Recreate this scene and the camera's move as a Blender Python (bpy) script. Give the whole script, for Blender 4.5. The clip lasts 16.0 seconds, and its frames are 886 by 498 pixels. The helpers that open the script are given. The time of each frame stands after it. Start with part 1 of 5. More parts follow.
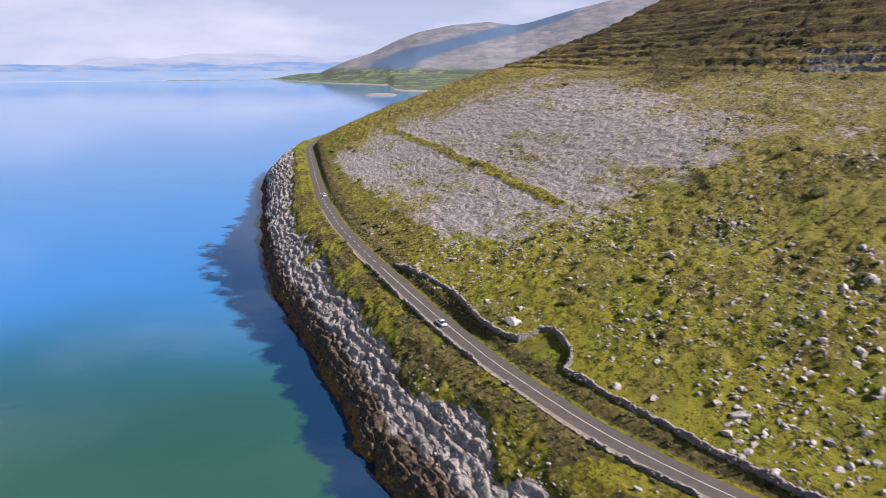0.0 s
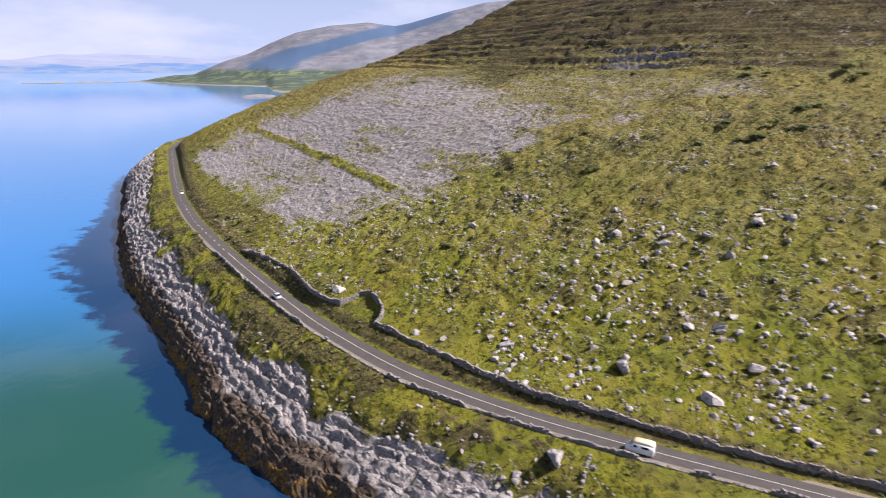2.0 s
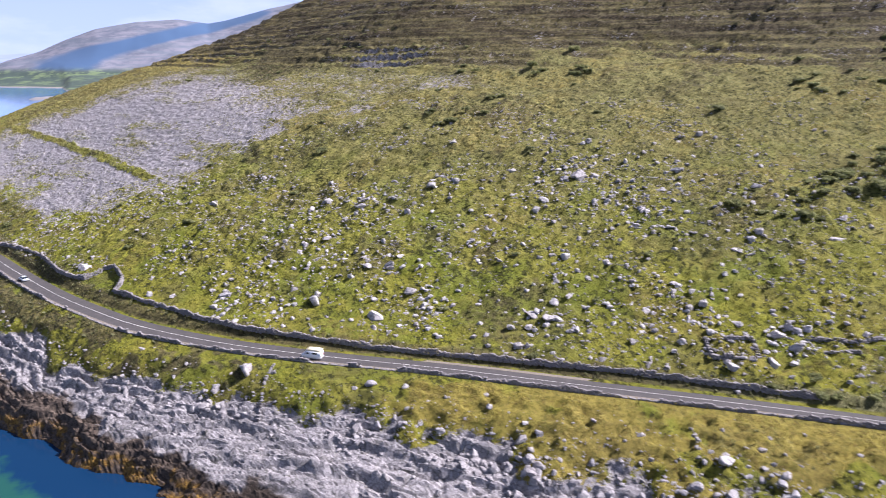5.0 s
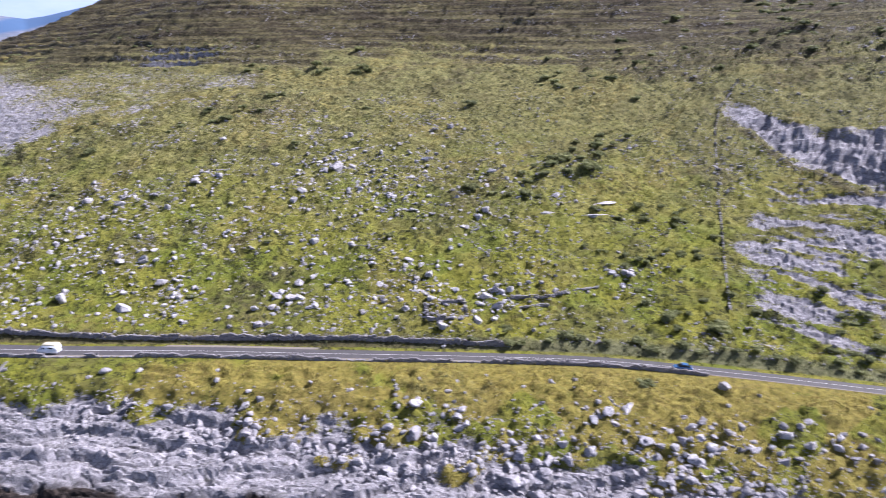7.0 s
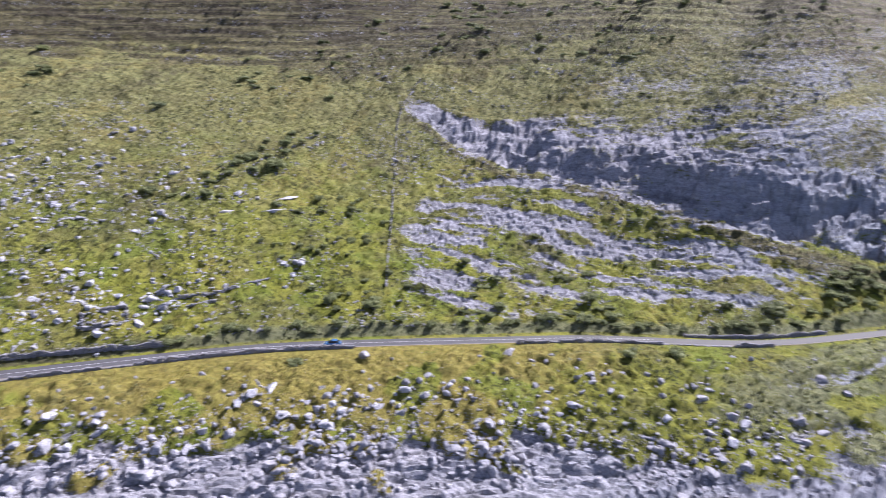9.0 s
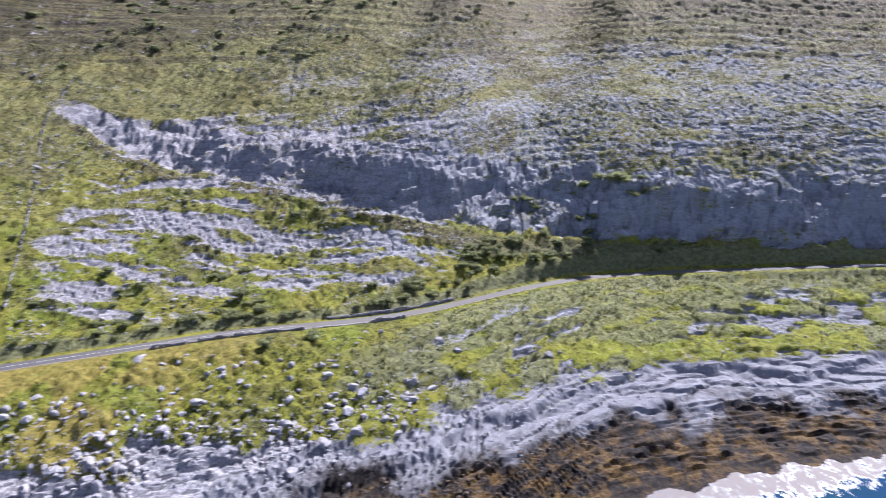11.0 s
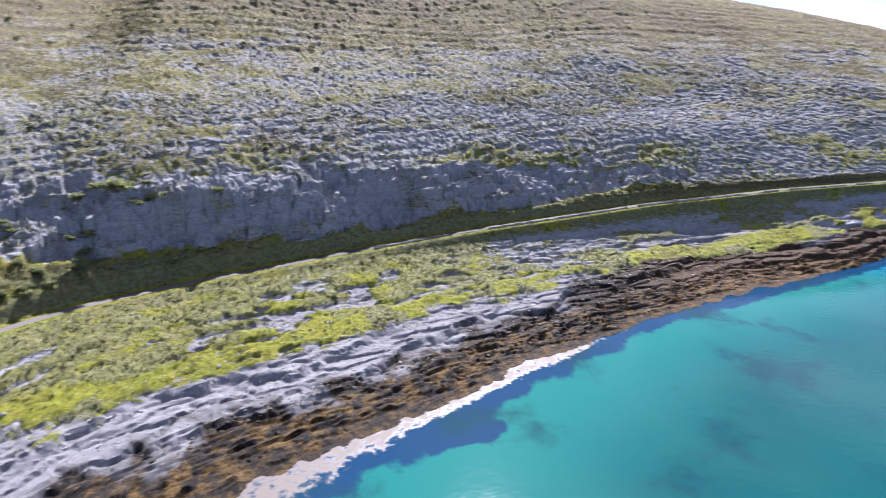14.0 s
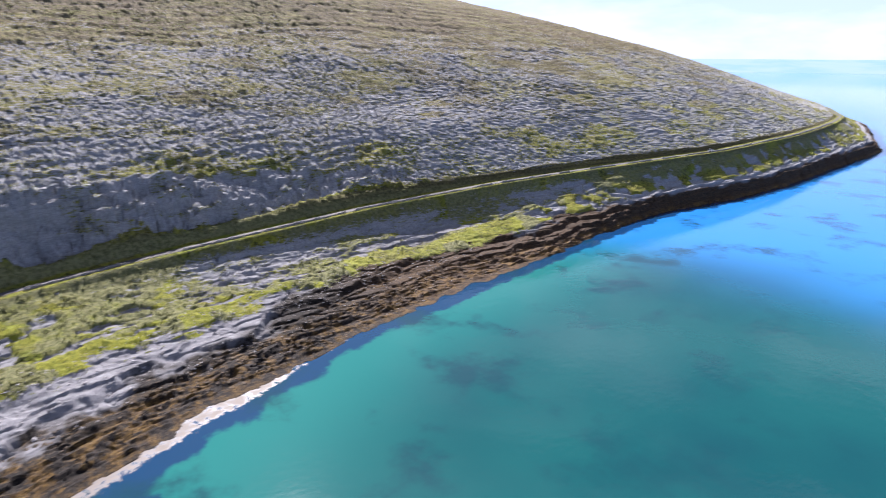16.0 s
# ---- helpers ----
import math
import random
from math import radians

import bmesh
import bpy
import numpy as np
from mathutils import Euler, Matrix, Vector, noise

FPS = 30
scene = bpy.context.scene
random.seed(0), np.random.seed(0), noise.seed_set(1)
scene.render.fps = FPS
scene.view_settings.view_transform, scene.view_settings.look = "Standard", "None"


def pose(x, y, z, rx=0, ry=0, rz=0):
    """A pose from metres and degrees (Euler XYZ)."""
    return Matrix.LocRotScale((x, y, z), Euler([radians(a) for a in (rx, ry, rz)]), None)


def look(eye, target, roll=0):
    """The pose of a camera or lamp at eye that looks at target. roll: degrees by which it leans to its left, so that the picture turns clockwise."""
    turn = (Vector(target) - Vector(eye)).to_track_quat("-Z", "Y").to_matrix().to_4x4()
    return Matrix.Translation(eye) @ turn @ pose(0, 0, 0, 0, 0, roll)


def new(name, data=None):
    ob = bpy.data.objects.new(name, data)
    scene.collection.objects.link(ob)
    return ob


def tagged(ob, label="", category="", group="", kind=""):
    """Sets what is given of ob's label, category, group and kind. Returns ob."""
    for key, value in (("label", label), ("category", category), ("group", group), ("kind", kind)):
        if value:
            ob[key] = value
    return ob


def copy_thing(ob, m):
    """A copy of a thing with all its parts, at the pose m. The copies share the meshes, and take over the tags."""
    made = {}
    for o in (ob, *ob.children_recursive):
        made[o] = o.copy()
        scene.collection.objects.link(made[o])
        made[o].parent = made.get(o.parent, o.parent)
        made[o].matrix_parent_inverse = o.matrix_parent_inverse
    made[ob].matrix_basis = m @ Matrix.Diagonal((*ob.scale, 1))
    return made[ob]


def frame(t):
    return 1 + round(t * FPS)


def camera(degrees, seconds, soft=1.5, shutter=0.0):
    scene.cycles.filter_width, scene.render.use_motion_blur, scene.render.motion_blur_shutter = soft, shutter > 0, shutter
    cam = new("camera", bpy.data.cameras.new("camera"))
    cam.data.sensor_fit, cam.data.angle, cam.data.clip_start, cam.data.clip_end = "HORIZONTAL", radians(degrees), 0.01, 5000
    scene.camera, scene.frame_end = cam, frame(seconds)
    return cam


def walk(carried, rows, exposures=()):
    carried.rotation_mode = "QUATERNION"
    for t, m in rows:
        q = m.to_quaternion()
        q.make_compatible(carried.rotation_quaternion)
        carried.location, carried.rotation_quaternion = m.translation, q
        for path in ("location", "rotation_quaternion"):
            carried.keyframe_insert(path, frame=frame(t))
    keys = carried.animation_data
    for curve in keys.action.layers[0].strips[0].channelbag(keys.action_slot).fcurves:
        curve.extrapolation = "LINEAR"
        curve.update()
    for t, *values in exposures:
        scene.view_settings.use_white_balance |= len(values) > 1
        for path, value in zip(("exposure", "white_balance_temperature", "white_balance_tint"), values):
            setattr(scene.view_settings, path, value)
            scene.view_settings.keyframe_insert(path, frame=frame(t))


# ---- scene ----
cam = camera(69.1, 16.0, soft=0.95, shutter=0.5)
METRES, EYE, TILT, LEAN, TURN = 280.0, 86.9, -15.9, 0.0, 0.0
ROWS = [
    (0.0, 0.0, 0.0, 0.0, 0.0, 0.0, -0.0),
    (0.5, 0.0155, -0.02, -0.0061, -2.25, -0.02, 0.74),
    (1.0, 0.0314, -0.0418, -0.0133, -4.7, -0.01, 1.44),
    (1.5, 0.0471, -0.0637, -0.0201, -6.99, -0.08, 2.16),
    (2.0, 0.0631, -0.0874, -0.0273, -9.41, -0.19, 2.89),
    (2.5, 0.0779, -0.1109, -0.0345, -11.74, -0.31, 3.56),
    (3.0, 0.0934, -0.1379, -0.0427, -14.26, -0.48, 4.29),
    (3.5, 0.1071, -0.1646, -0.0506, -16.73, -0.67, 4.96),
    (6.0, 0.1787, -0.2987, -0.0905, -28.68, -2.13, 8.03),
    (6.5, 0.2001, -0.325, -0.0982, -31.76, -2.58, 8.78),
    (7.0, 0.2205, -0.3509, -0.1055, -35.54, -3.18, 9.65),
    (7.5, 0.2389, -0.3766, -0.1129, -39.63, -3.87, 10.54),
    (8.0, 0.2565, -0.4046, -0.1205, -44.4, -4.78, 11.51),
    (8.5, 0.2717, -0.4323, -0.1283, -49.06, -5.74, 12.36),
    (9.0, 0.2856, -0.4619, -0.1369, -54.21, -6.88, 13.2),
    (11.5, 0.3356, -0.6104, -0.1833, -80.27, -13.6, 15.74),
    (12.0, 0.3459, -0.6367, -0.1921, -85.39, -15.06, 15.88),
    (12.5, 0.3569, -0.6639, -0.2007, -90.75, -16.59, 15.9),
    (13.0, 0.3682, -0.6925, -0.2093, -96.33, -18.18, 15.76),
    (13.5, 0.3783, -0.7193, -0.2169, -101.49, -19.66, 15.51),
    (14.0, 0.3878, -0.7477, -0.2248, -106.84, -21.15, 15.11),
    (14.5, 0.3957, -0.7757, -0.2329, -111.92, -22.53, 14.62),
    (15.0, 0.4021, -0.8053, -0.242, -117.18, -23.89, 14.01),
    (15.5, 0.4073, -0.8336, -0.2507, -122.15, -25.1, 13.29),
    (16.0, 0.4147, -0.8615, -0.2594, -127.27, -26.21, 12.43),
]
# seconds, stops, kelvin, tint: the clip's camera opens up and cools as it turns towards the sun
EXPOSURES = [(0, 1.00, 6900, 20), (3.5, 1.22, 6250, 22), (7, 1.40, 5550, 25), (9, 1.46, 5400, 25), (12.5, 1.72, 5550, 21), (14.5, 1.80, 5800, 21), (16, 1.64, 6000, 20)]
walk(cam, [(t, pose(0, 0, EYE, TILT, LEAN, TURN) @ pose(METRES * x, METRES * y, METRES * z, 90 + pitch, roll, yaw)) for t, x, y, z, yaw, pitch, roll in ROWS], EXPOSURES)

# ---- sky, sun ----
SUN_TURN, SUN_HEIGHT = -111.0, 42.5       # degrees from +y towards +x (minus), and above the horizon
sun_way = Vector((math.sin(radians(-SUN_TURN)) * math.cos(radians(SUN_HEIGHT)), math.cos(radians(SUN_TURN)) * math.cos(radians(SUN_HEIGHT)), math.sin(radians(SUN_HEIGHT))))
sun = new("sun", bpy.data.lights.new("sun", "SUN"))
sun.data.energy, sun.data.angle, sun.data.color = 5.0, radians(0.53), (1.0, 0.94, 0.85)
sun.matrix_world = look(sun_way * 800, (0, 0, 0))
world = bpy.data.worlds.new("sky")
scene.world = world
world.use_nodes = True
wn, wl = world.node_tree.nodes, world.node_tree.links
wn.clear()
sky = wn.new("ShaderNodeTexSky")
sky.sky_type, sky.sun_disc = "NISHITA", False
sky.sun_elevation, sky.sun_rotation = radians(SUN_HEIGHT), radians(-SUN_TURN)
sky.air_density, sky.dust_density, sky.ozone_density = 1.0, 0.6, 2.5
# thin broken cloud, low over the bay
coord = wn.new("ShaderNodeTexCoord")
stretch = wn.new("ShaderNodeMapping")
stretch.inputs["Scale"].default_value = (1.0, 1.0, 3.2)
wl.new(coord.outputs["Generated"], stretch.inputs["Vector"])
puff = wn.new("ShaderNodeTexNoise")
puff.inputs["Scale"].default_value, puff.inputs["Detail"].default_value, puff.inputs["Roughness"].default_value = 3.2, 6.0, 0.55
wl.new(stretch.outputs["Vector"], puff.inputs["Vector"])
thin = wn.new("ShaderNodeMapRange")
thin.inputs["From Min"].default_value, thin.inputs["From Max"].default_value = 0.52, 0.74
thin.inputs["To Max"].default_value = 0.50
bank = wn.new("ShaderNodeMapRange")            # the cloud gathers over the horizon
bank.interpolation_type = "SMOOTHSTEP"
bank.inputs["From Min"].default_value, bank.inputs["From Max"].default_value = 0.05, 0.20
bank.inputs["To Min"].default_value, bank.inputs["To Max"].default_value = 0.07, 0.0
over = wn.new("ShaderNodeMapRange")
over.interpolation_type = "SMOOTHSTEP"
over.inputs["From Min"].default_value, over.inputs["From Max"].default_value = 0.24, 0.40
over.inputs["To Min"].default_value, over.inputs["To Max"].default_value = 0.0, 0.09
layers = wn.new("ShaderNodeMath")
wl.new(bank.outputs["Result"], layers.inputs[0])
wl.new(over.outputs["Result"], layers.inputs[1])
gather = wn.new("ShaderNodeMath")
wl.new(puff.outputs["Fac"], gather.inputs[0])
wl.new(layers.outputs[0], gather.inputs[1])
wl.new(gather.outputs[0], thin.inputs["Value"])
cloud = wn.new("ShaderNodeMix")
cloud.data_type = "RGBA"
cloud.inputs["B"].default_value = (16.0, 16.4, 18.6, 1)
wl.new(thin.outputs["Result"], cloud.inputs["Factor"])
# pale sea haze towards the horizon
parts = wn.new("ShaderNodeSeparateXYZ")
wl.new(coord.outputs["Generated"], parts.inputs["Vector"])
low = wn.new("ShaderNodeMapRange")
low.interpolation_type = "SMOOTHSTEP"
low.inputs["From Min"].default_value, low.inputs["From Max"].default_value = -0.02, 0.40
low.inputs["To Min"].default_value, low.inputs["To Max"].default_value = 0.92, 0.0
wl.new(parts.outputs["Z"], low.inputs["Value"])
wl.new(parts.outputs["Z"], bank.inputs["Value"])
wl.new(parts.outputs["Z"], over.inputs["Value"])
haze = wn.new("ShaderNodeMix")
haze.data_type = "RGBA"
haze.inputs["A"].default_value = (1, 1, 1, 1)
haze.inputs["B"].default_value = (8.9, 11.1, 16.4, 1)
wl.new(low.outputs["Result"], haze.inputs["Factor"])
wl.new(sky.outputs["Color"], haze.inputs["A"])
wl.new(haze.outputs["Result"], cloud.inputs["A"])
backing = wn.new("ShaderNodeBackground")
backing.inputs["Strength"].default_value = 0.030
wl.new(cloud.outputs["Result"], backing.inputs["Color"])
wout = wn.new("ShaderNodeOutputWorld")
wl.new(backing.outputs["Background"], wout.inputs["Surface"])

# ---- materials ----
class Mat:
    """A node material; each method adds a node and returns its output."""

    def __init__(self, name, rough=0.8, metal=0.0):
        self.mat = bpy.data.materials.new(name)
        self.mat.use_nodes = True
        self.n, self.l = self.mat.node_tree.nodes, self.mat.node_tree.links
        self.bsdf = next(n for n in self.n if n.type == "BSDF_PRINCIPLED")
        self.bsdf.inputs["Roughness"].default_value, self.bsdf.inputs["Metallic"].default_value = rough, metal
        self.place = self.n.new("ShaderNodeTexCoord").outputs["Object"]

    def link(self, value, socket):
        if hasattr(value, "is_output"):
            self.l.new(value, socket)
        elif isinstance(value, tuple):
            socket.default_value = (*value, 1.0)[:4] if len(socket.default_value) == 4 else value
        else:
            socket.default_value = value

    def noise(self, scale, detail=4.0, rough=0.55, stretch=(1, 1, 1), warp=0.0):
        mapping = self.n.new("ShaderNodeMapping")
        mapping.inputs["Scale"].default_value = stretch
        self.l.new(self.place, mapping.inputs["Vector"])
        node = self.n.new("ShaderNodeTexNoise")
        for key, value in (("Scale", scale), ("Detail", detail), ("Roughness", rough), ("Distortion", warp)):
            node.inputs[key].default_value = value
        self.l.new(mapping.outputs["Vector"], node.inputs["Vector"])
        return node.outputs["Fac"]

    def cracks(self, scale, stretch=(1, 1, 1)):
        mapping = self.n.new("ShaderNodeMapping")
        mapping.inputs["Scale"].default_value = stretch
        self.l.new(self.place, mapping.inputs["Vector"])
        node = self.n.new("ShaderNodeTexVoronoi")
        node.feature = "DISTANCE_TO_EDGE"
        node.inputs["Scale"].default_value = scale
        self.l.new(mapping.outputs["Vector"], node.inputs["Vector"])
        return node.outputs["Distance"]

    def height(self, axis="Z"):
        node = self.n.new("ShaderNodeSeparateXYZ")
        self.l.new(self.place, node.inputs["Vector"])
        return node.outputs[axis]

    def attribute(self, name):
        node = self.n.new("ShaderNodeAttribute")
        node.attribute_name = name
        return node.outputs["Fac"]

    def own(self):
        return self.n.new("ShaderNodeObjectInfo").outputs["Random"]

    def island(self):
        return self.n.new("ShaderNodeNewGeometry").outputs["Random Per Island"]

    def span(self, value, low, high, to_low=0.0, to_high=1.0):
        node = self.n.new("ShaderNodeMapRange")
        node.interpolation_type = "SMOOTHSTEP"
        for key, v in (("From Min", low), ("From Max", high), ("To Min", to_low), ("To Max", to_high)):
            node.inputs[key].default_value = v
        self.link(value, node.inputs["Value"])
        return node.outputs["Result"]

    def math(self, kind, a, b=0.0):
        node = self.n.new("ShaderNodeMath")
        node.operation = kind
        self.link(a, node.inputs[0])
        self.link(b, node.inputs[1])
        return node.outputs[0]

    def mix(self, share, a, b, kind="MIX"):
        node = self.n.new("ShaderNodeMix")
        node.data_type, node.blend_type = "RGBA", kind
        self.link(share, node.inputs["Factor"])
        self.link(a, node.inputs["A"])
        self.link(b, node.inputs["B"])
        return node.outputs["Result"]

    def colour(self, value):
        self.link(value, self.bsdf.inputs["Base Color"])
        return self

    def rough(self, value):
        self.link(value, self.bsdf.inputs["Roughness"])
        return self

    def bump(self, height, strength=0.5, distance=0.1):
        node = self.n.new("ShaderNodeBump")
        node.inputs["Strength"].default_value, node.inputs["Distance"].default_value = strength, distance
        self.link(height, node.inputs["Height"])
        self.l.new(node.outputs["Normal"], self.bsdf.inputs["Normal"])
        return self


def limestone(m, pale=(0.325, 0.308, 0.316), dark=(0.125, 0.12, 0.127)):
    """The colour of weathered grey limestone, with lichen and dark joints."""
    grain, patch = m.noise(2.2, 6, 0.65), m.noise(0.23, 4, 0.6)
    c = m.mix(m.span(grain, 0.33, 0.52), dark, pale)
    c = m.mix(m.span(m.noise(6.0, 4, 0.7), 0.54, 0.64, 0, 0.4), c, tuple(v * 0.45 for v in dark))
    c = m.mix(m.span(patch, 0.42, 0.66, 0, 0.55), c, tuple(v * 0.75 for v in pale))
    return m.mix(m.span(m.noise(0.9, 5, 0.6), 0.60, 0.72, 0, 0.5), c, tuple(v * k for v, k in zip(pale, (0.60, 0.57, 0.40))))


def ground_material():
    m = Mat("hillside", 0.9)
    m.bsdf.inputs["Specular IOR Level"].default_value = 0.12
    fine, tuft, broad, field = m.noise(5.0, 5, 0.7), m.noise(0.9, 5, 0.65), m.noise(0.11, 4, 0.6), m.noise(0.025, 3, 0.5)
    grass = m.mix(m.span(tuft, 0.34, 0.64), (0.104, 0.109, 0.015), (0.212, 0.215, 0.025))
    grass = m.mix(m.span(broad, 0.40, 0.64, 0, 0.6), grass, (0.230, 0.210, 0.035))
    grass = m.mix(m.span(m.noise(0.06, 5, 0.65), 0.46, 0.60, 0, 0.7), grass, (0.122, 0.152, 0.019))
    grass = m.mix(m.span(field, 0.42, 0.62, 0, 0.4), grass, (0.170, 0.164, 0.026))
    pale = m.mix(m.span(tuft, 0.36, 0.64), (0.098, 0.090, 0.040), (0.225, 0.202, 0.092))
    grass = m.mix(m.span(m.math("ADD", m.height(), m.math("MULTIPLY", broad, 50.0)), 48.0, 96.0, 0, 0.75), grass, pale)
    grass = m.mix(m.span(fine, 0.46, 0.68, 0, 0.22), grass, (0.040, 0.043, 0.008))
    worn = m.noise(0.045, 4, 0.6, (1.0, 1.0, 2.0), 0.4)
    grass = m.mix(m.span(worn, 0.50, 0.64, 0, 0.55), grass, (0.105, 0.094, 0.036))
    # darker tufts, and the shade between tussocks painted in with them
    clump = m.math("ADD", m.noise(0.75, 5, 0.68, (1.0, 0.8, 1.0), 0.4), m.math("MULTIPLY", m.noise(0.08, 3), 0.25))
    grass = m.mix(m.span(clump, 0.635, 0.725, 0, 0.9), grass, (0.030, 0.033, 0.011))
    lush = m.math("MULTIPLY", m.span(m.height("Y"), -150.0, -110.0, 1.0, 0.0), m.span(m.height(), 9.0, 14.0, 1.0, 0.0))
    grass = m.mix(m.math("MULTIPLY", lush, m.span(m.noise(0.07, 6, 0.68), 0.40, 0.60, 0.05, 0.7)), grass, m.mix(m.span(tuft, 0.36, 0.62), (0.120, 0.136, 0.016), (0.230, 0.238, 0.028)))
    straw = m.mix(m.span(tuft, 0.35, 0.65), (0.135, 0.108, 0.028), (0.275, 0.212, 0.054))
    breakup = m.math("MULTIPLY", m.math("SUBTRACT", m.noise(0.35, 6, 0.7), 0.5), 1.1)
    grass = m.mix(m.span(m.math("ADD", m.attribute("dry"), breakup), 0.40, 0.90, 0, 0.7), grass, straw)
    bracken = m.mix(m.span(tuft, 0.38, 0.60), (0.028, 0.025, 0.014), (0.092, 0.078, 0.040))
    band = m.noise(1.0, 5, 0.65, (0.02, 0.02, 0.75), 0.4)
    bracken = m.mix(m.span(band, 0.48, 0.58), bracken, m.mix(m.span(tuft, 0.35, 0.6), (0.055, 0.050, 0.023), (0.140, 0.120, 0.052)))
    sage = m.mix(m.span(tuft, 0.36, 0.62), (0.088, 0.092, 0.044), (0.190, 0.190, 0.096))
    bracken = m.mix(m.math("MULTIPLY", m.span(m.height("Y"), -20.0, 40.0, 1.0, 0.0), m.span(m.height(), 20.0, 26.0, 0.9, 0.0)), bracken, sage)
    grass = m.mix(m.span(m.math("ADD", m.attribute("scrub"), breakup), 0.30, 0.72, 0, 0.9), grass, bracken)
    heath_or_shade = m.mix(m.span(tuft, 0.36, 0.62), (0.014, 0.012, 0.008), (0.058, 0.046, 0.027))
    upland = m.math("MULTIPLY", m.span(m.height(), 84.0, 104.0), m.span(m.height("Y"), -30.0, 110.0))
    grass = m.mix(m.math("MULTIPLY", upland, m.math("MULTIPLY", m.span(m.noise(0.03, 5, 0.65, (1, 1, 3)), 0.36, 0.56, 0.25, 0.95), m.span(band, 0.44, 0.56, 1.0, 0.45))), grass, heath_or_shade)
    brown = m.math("MULTIPLY", m.span(m.math("ADD", m.height(), m.math("MULTIPLY", broad, 40.0)), 85.0, 125.0, 0.0, 0.8), m.span(m.height("Y"), -110.0, -30.0, 1.0, 0.0))
    grass = m.mix(m.math("MULTIPLY", brown, m.span(band, 0.42, 0.56, 1.0, 0.3)), grass, m.mix(m.span(tuft, 0.36, 0.62), (0.068, 0.056, 0.040), (0.160, 0.126, 0.080)))
    rock = limestone(m, dark=(0.19, 0.182, 0.194))
    joint = m.cracks(0.5, (1.0, 1.0, 0.2))
    rock = m.mix(m.span(m.math("ADD", joint, m.math("MULTIPLY", m.noise(0.3, 3), 0.12)), 0.03, 0.12, 0.85, 0.0), rock, (0.055, 0.056, 0.038))
    beds = m.noise(1.0, 6, 0.7, (0.10, 0.10, 0.8), 0.4)
    rock = m.mix(m.span(beds, 0.40, 0.54, 0.42, 0.0), rock, (0.105, 0.104, 0.112))
    rock = m.mix(m.span(m.cracks(1.1, (1.4, 0.7, 0.6)), 0.02, 0.09, 0.55, 0.0), rock, (0.055, 0.053, 0.052))
    rock = m.mix(m.span(m.height("Y"), -150.0, -60.0, 0.38, 0.0), rock, (0.215, 0.238, 0.262))      # blue of the shaded scarp put into the southern rock's colour
    weed = m.mix(m.span(m.noise(1.1, 8, 0.75), 0.43, 0.60), (0.005, 0.004, 0.004), (0.030, 0.024, 0.020))
    dried = m.mix(m.span(m.noise(1.2, 8, 0.75), 0.38, 0.62), (0.030, 0.025, 0.021), (0.165, 0.128, 0.102))
    weed = m.mix(m.span(m.height("Y"), 10.0, 90.0, 0.0, 0.75), weed, dried)
    weed = m.mix(m.span(m.height("Y"), -385.0, -335.0, 0.75, 0.0), weed, m.mix(m.span(m.noise(1.4, 7, 0.75), 0.42, 0.6), (0.018, 0.012, 0.008), (0.095, 0.056, 0.028)))
    tide = m.math("ADD", m.height(), m.math("MULTIPLY", breakup, 3.0))
    wrack = m.math("MULTIPLY", m.span(m.noise(0.25, 7, 0.7), 0.46, 0.57, 0, 0.9), m.math("MULTIPLY", m.span(m.math("SUBTRACT", tide, m.span(m.height("Y"), 20.0, 90.0, 0.0, 1.6)), 1.2, 3.0, 1.0, 0.0), m.span(m.height("Y"), -40.0, 60.0, 0.42, 1.0)))
    weed = m.mix(wrack, weed, m.mix(m.span(m.noise(1.6, 6, 0.7), 0.42, 0.58), (0.085, 0.045, 0.010), (0.280, 0.165, 0.036)))
    low = m.mix(m.span(m.noise(0.9, 7, 0.75), 0.46, 0.62), (0.007, 0.005, 0.004), (0.046, 0.028, 0.012))
    weed = m.mix(m.span(tide, -0.4, 0.9, 0.65, 0.0), weed, low)
    lichen = m.math("MULTIPLY", m.span(m.math("ADD", m.attribute("wet"), breakup), 0.05, 0.40, 0.0, 0.75), m.span(m.height("Y"), -20.0, 60.0, 1.0, 0.25))
    grey = m.math("MULTIPLY", m.math("MULTIPLY", m.span(m.height("Y"), -130.0, -90.0, 1.0, 0.0), m.span(m.height(), 8.0, 11.0, 1.0, 0.0)), m.span(m.noise(0.4, 5, 0.65), 0.38, 0.60, 0.35, 0.9))
    rock = m.mix(grey, rock, (0.150, 0.147, 0.160))      # grey lichen over the southern ledges
    rock = m.mix(lichen, rock, (0.075, 0.072, 0.075))   # black lichen above the weed
    rock = m.mix(m.span(m.math("ADD", m.attribute("wet"), breakup), 0.40, 0.75), rock, weed)
    south = m.span(m.height("Y"), -60.0, 60.0, 1.0, 0.0)
    grain = m.mix(south, m.noise(0.8, 8, 0.75, (0.8, 0.95, 1.7)), m.noise(0.8, 8, 0.75, (1.25, 0.42, 1.9)))
    crevice = m.math("MULTIPLY", m.math("SUBTRACT", grain, 0.5), 1.9)
    share = m.span(m.math("ADD", m.math("ADD", m.attribute("rock"), crevice), m.math("MULTIPLY", breakup, 0.5)), 0.42, 0.50)
    m.colour(m.mix(share, grass, rock))
    m.rough(m.span(m.attribute("wet"), 0.2, 0.9, 0.92, 0.82))
    relief = m.math("ADD", m.noise(1.6, 7, 0.75), m.math("MULTIPLY", fine, 0.45))
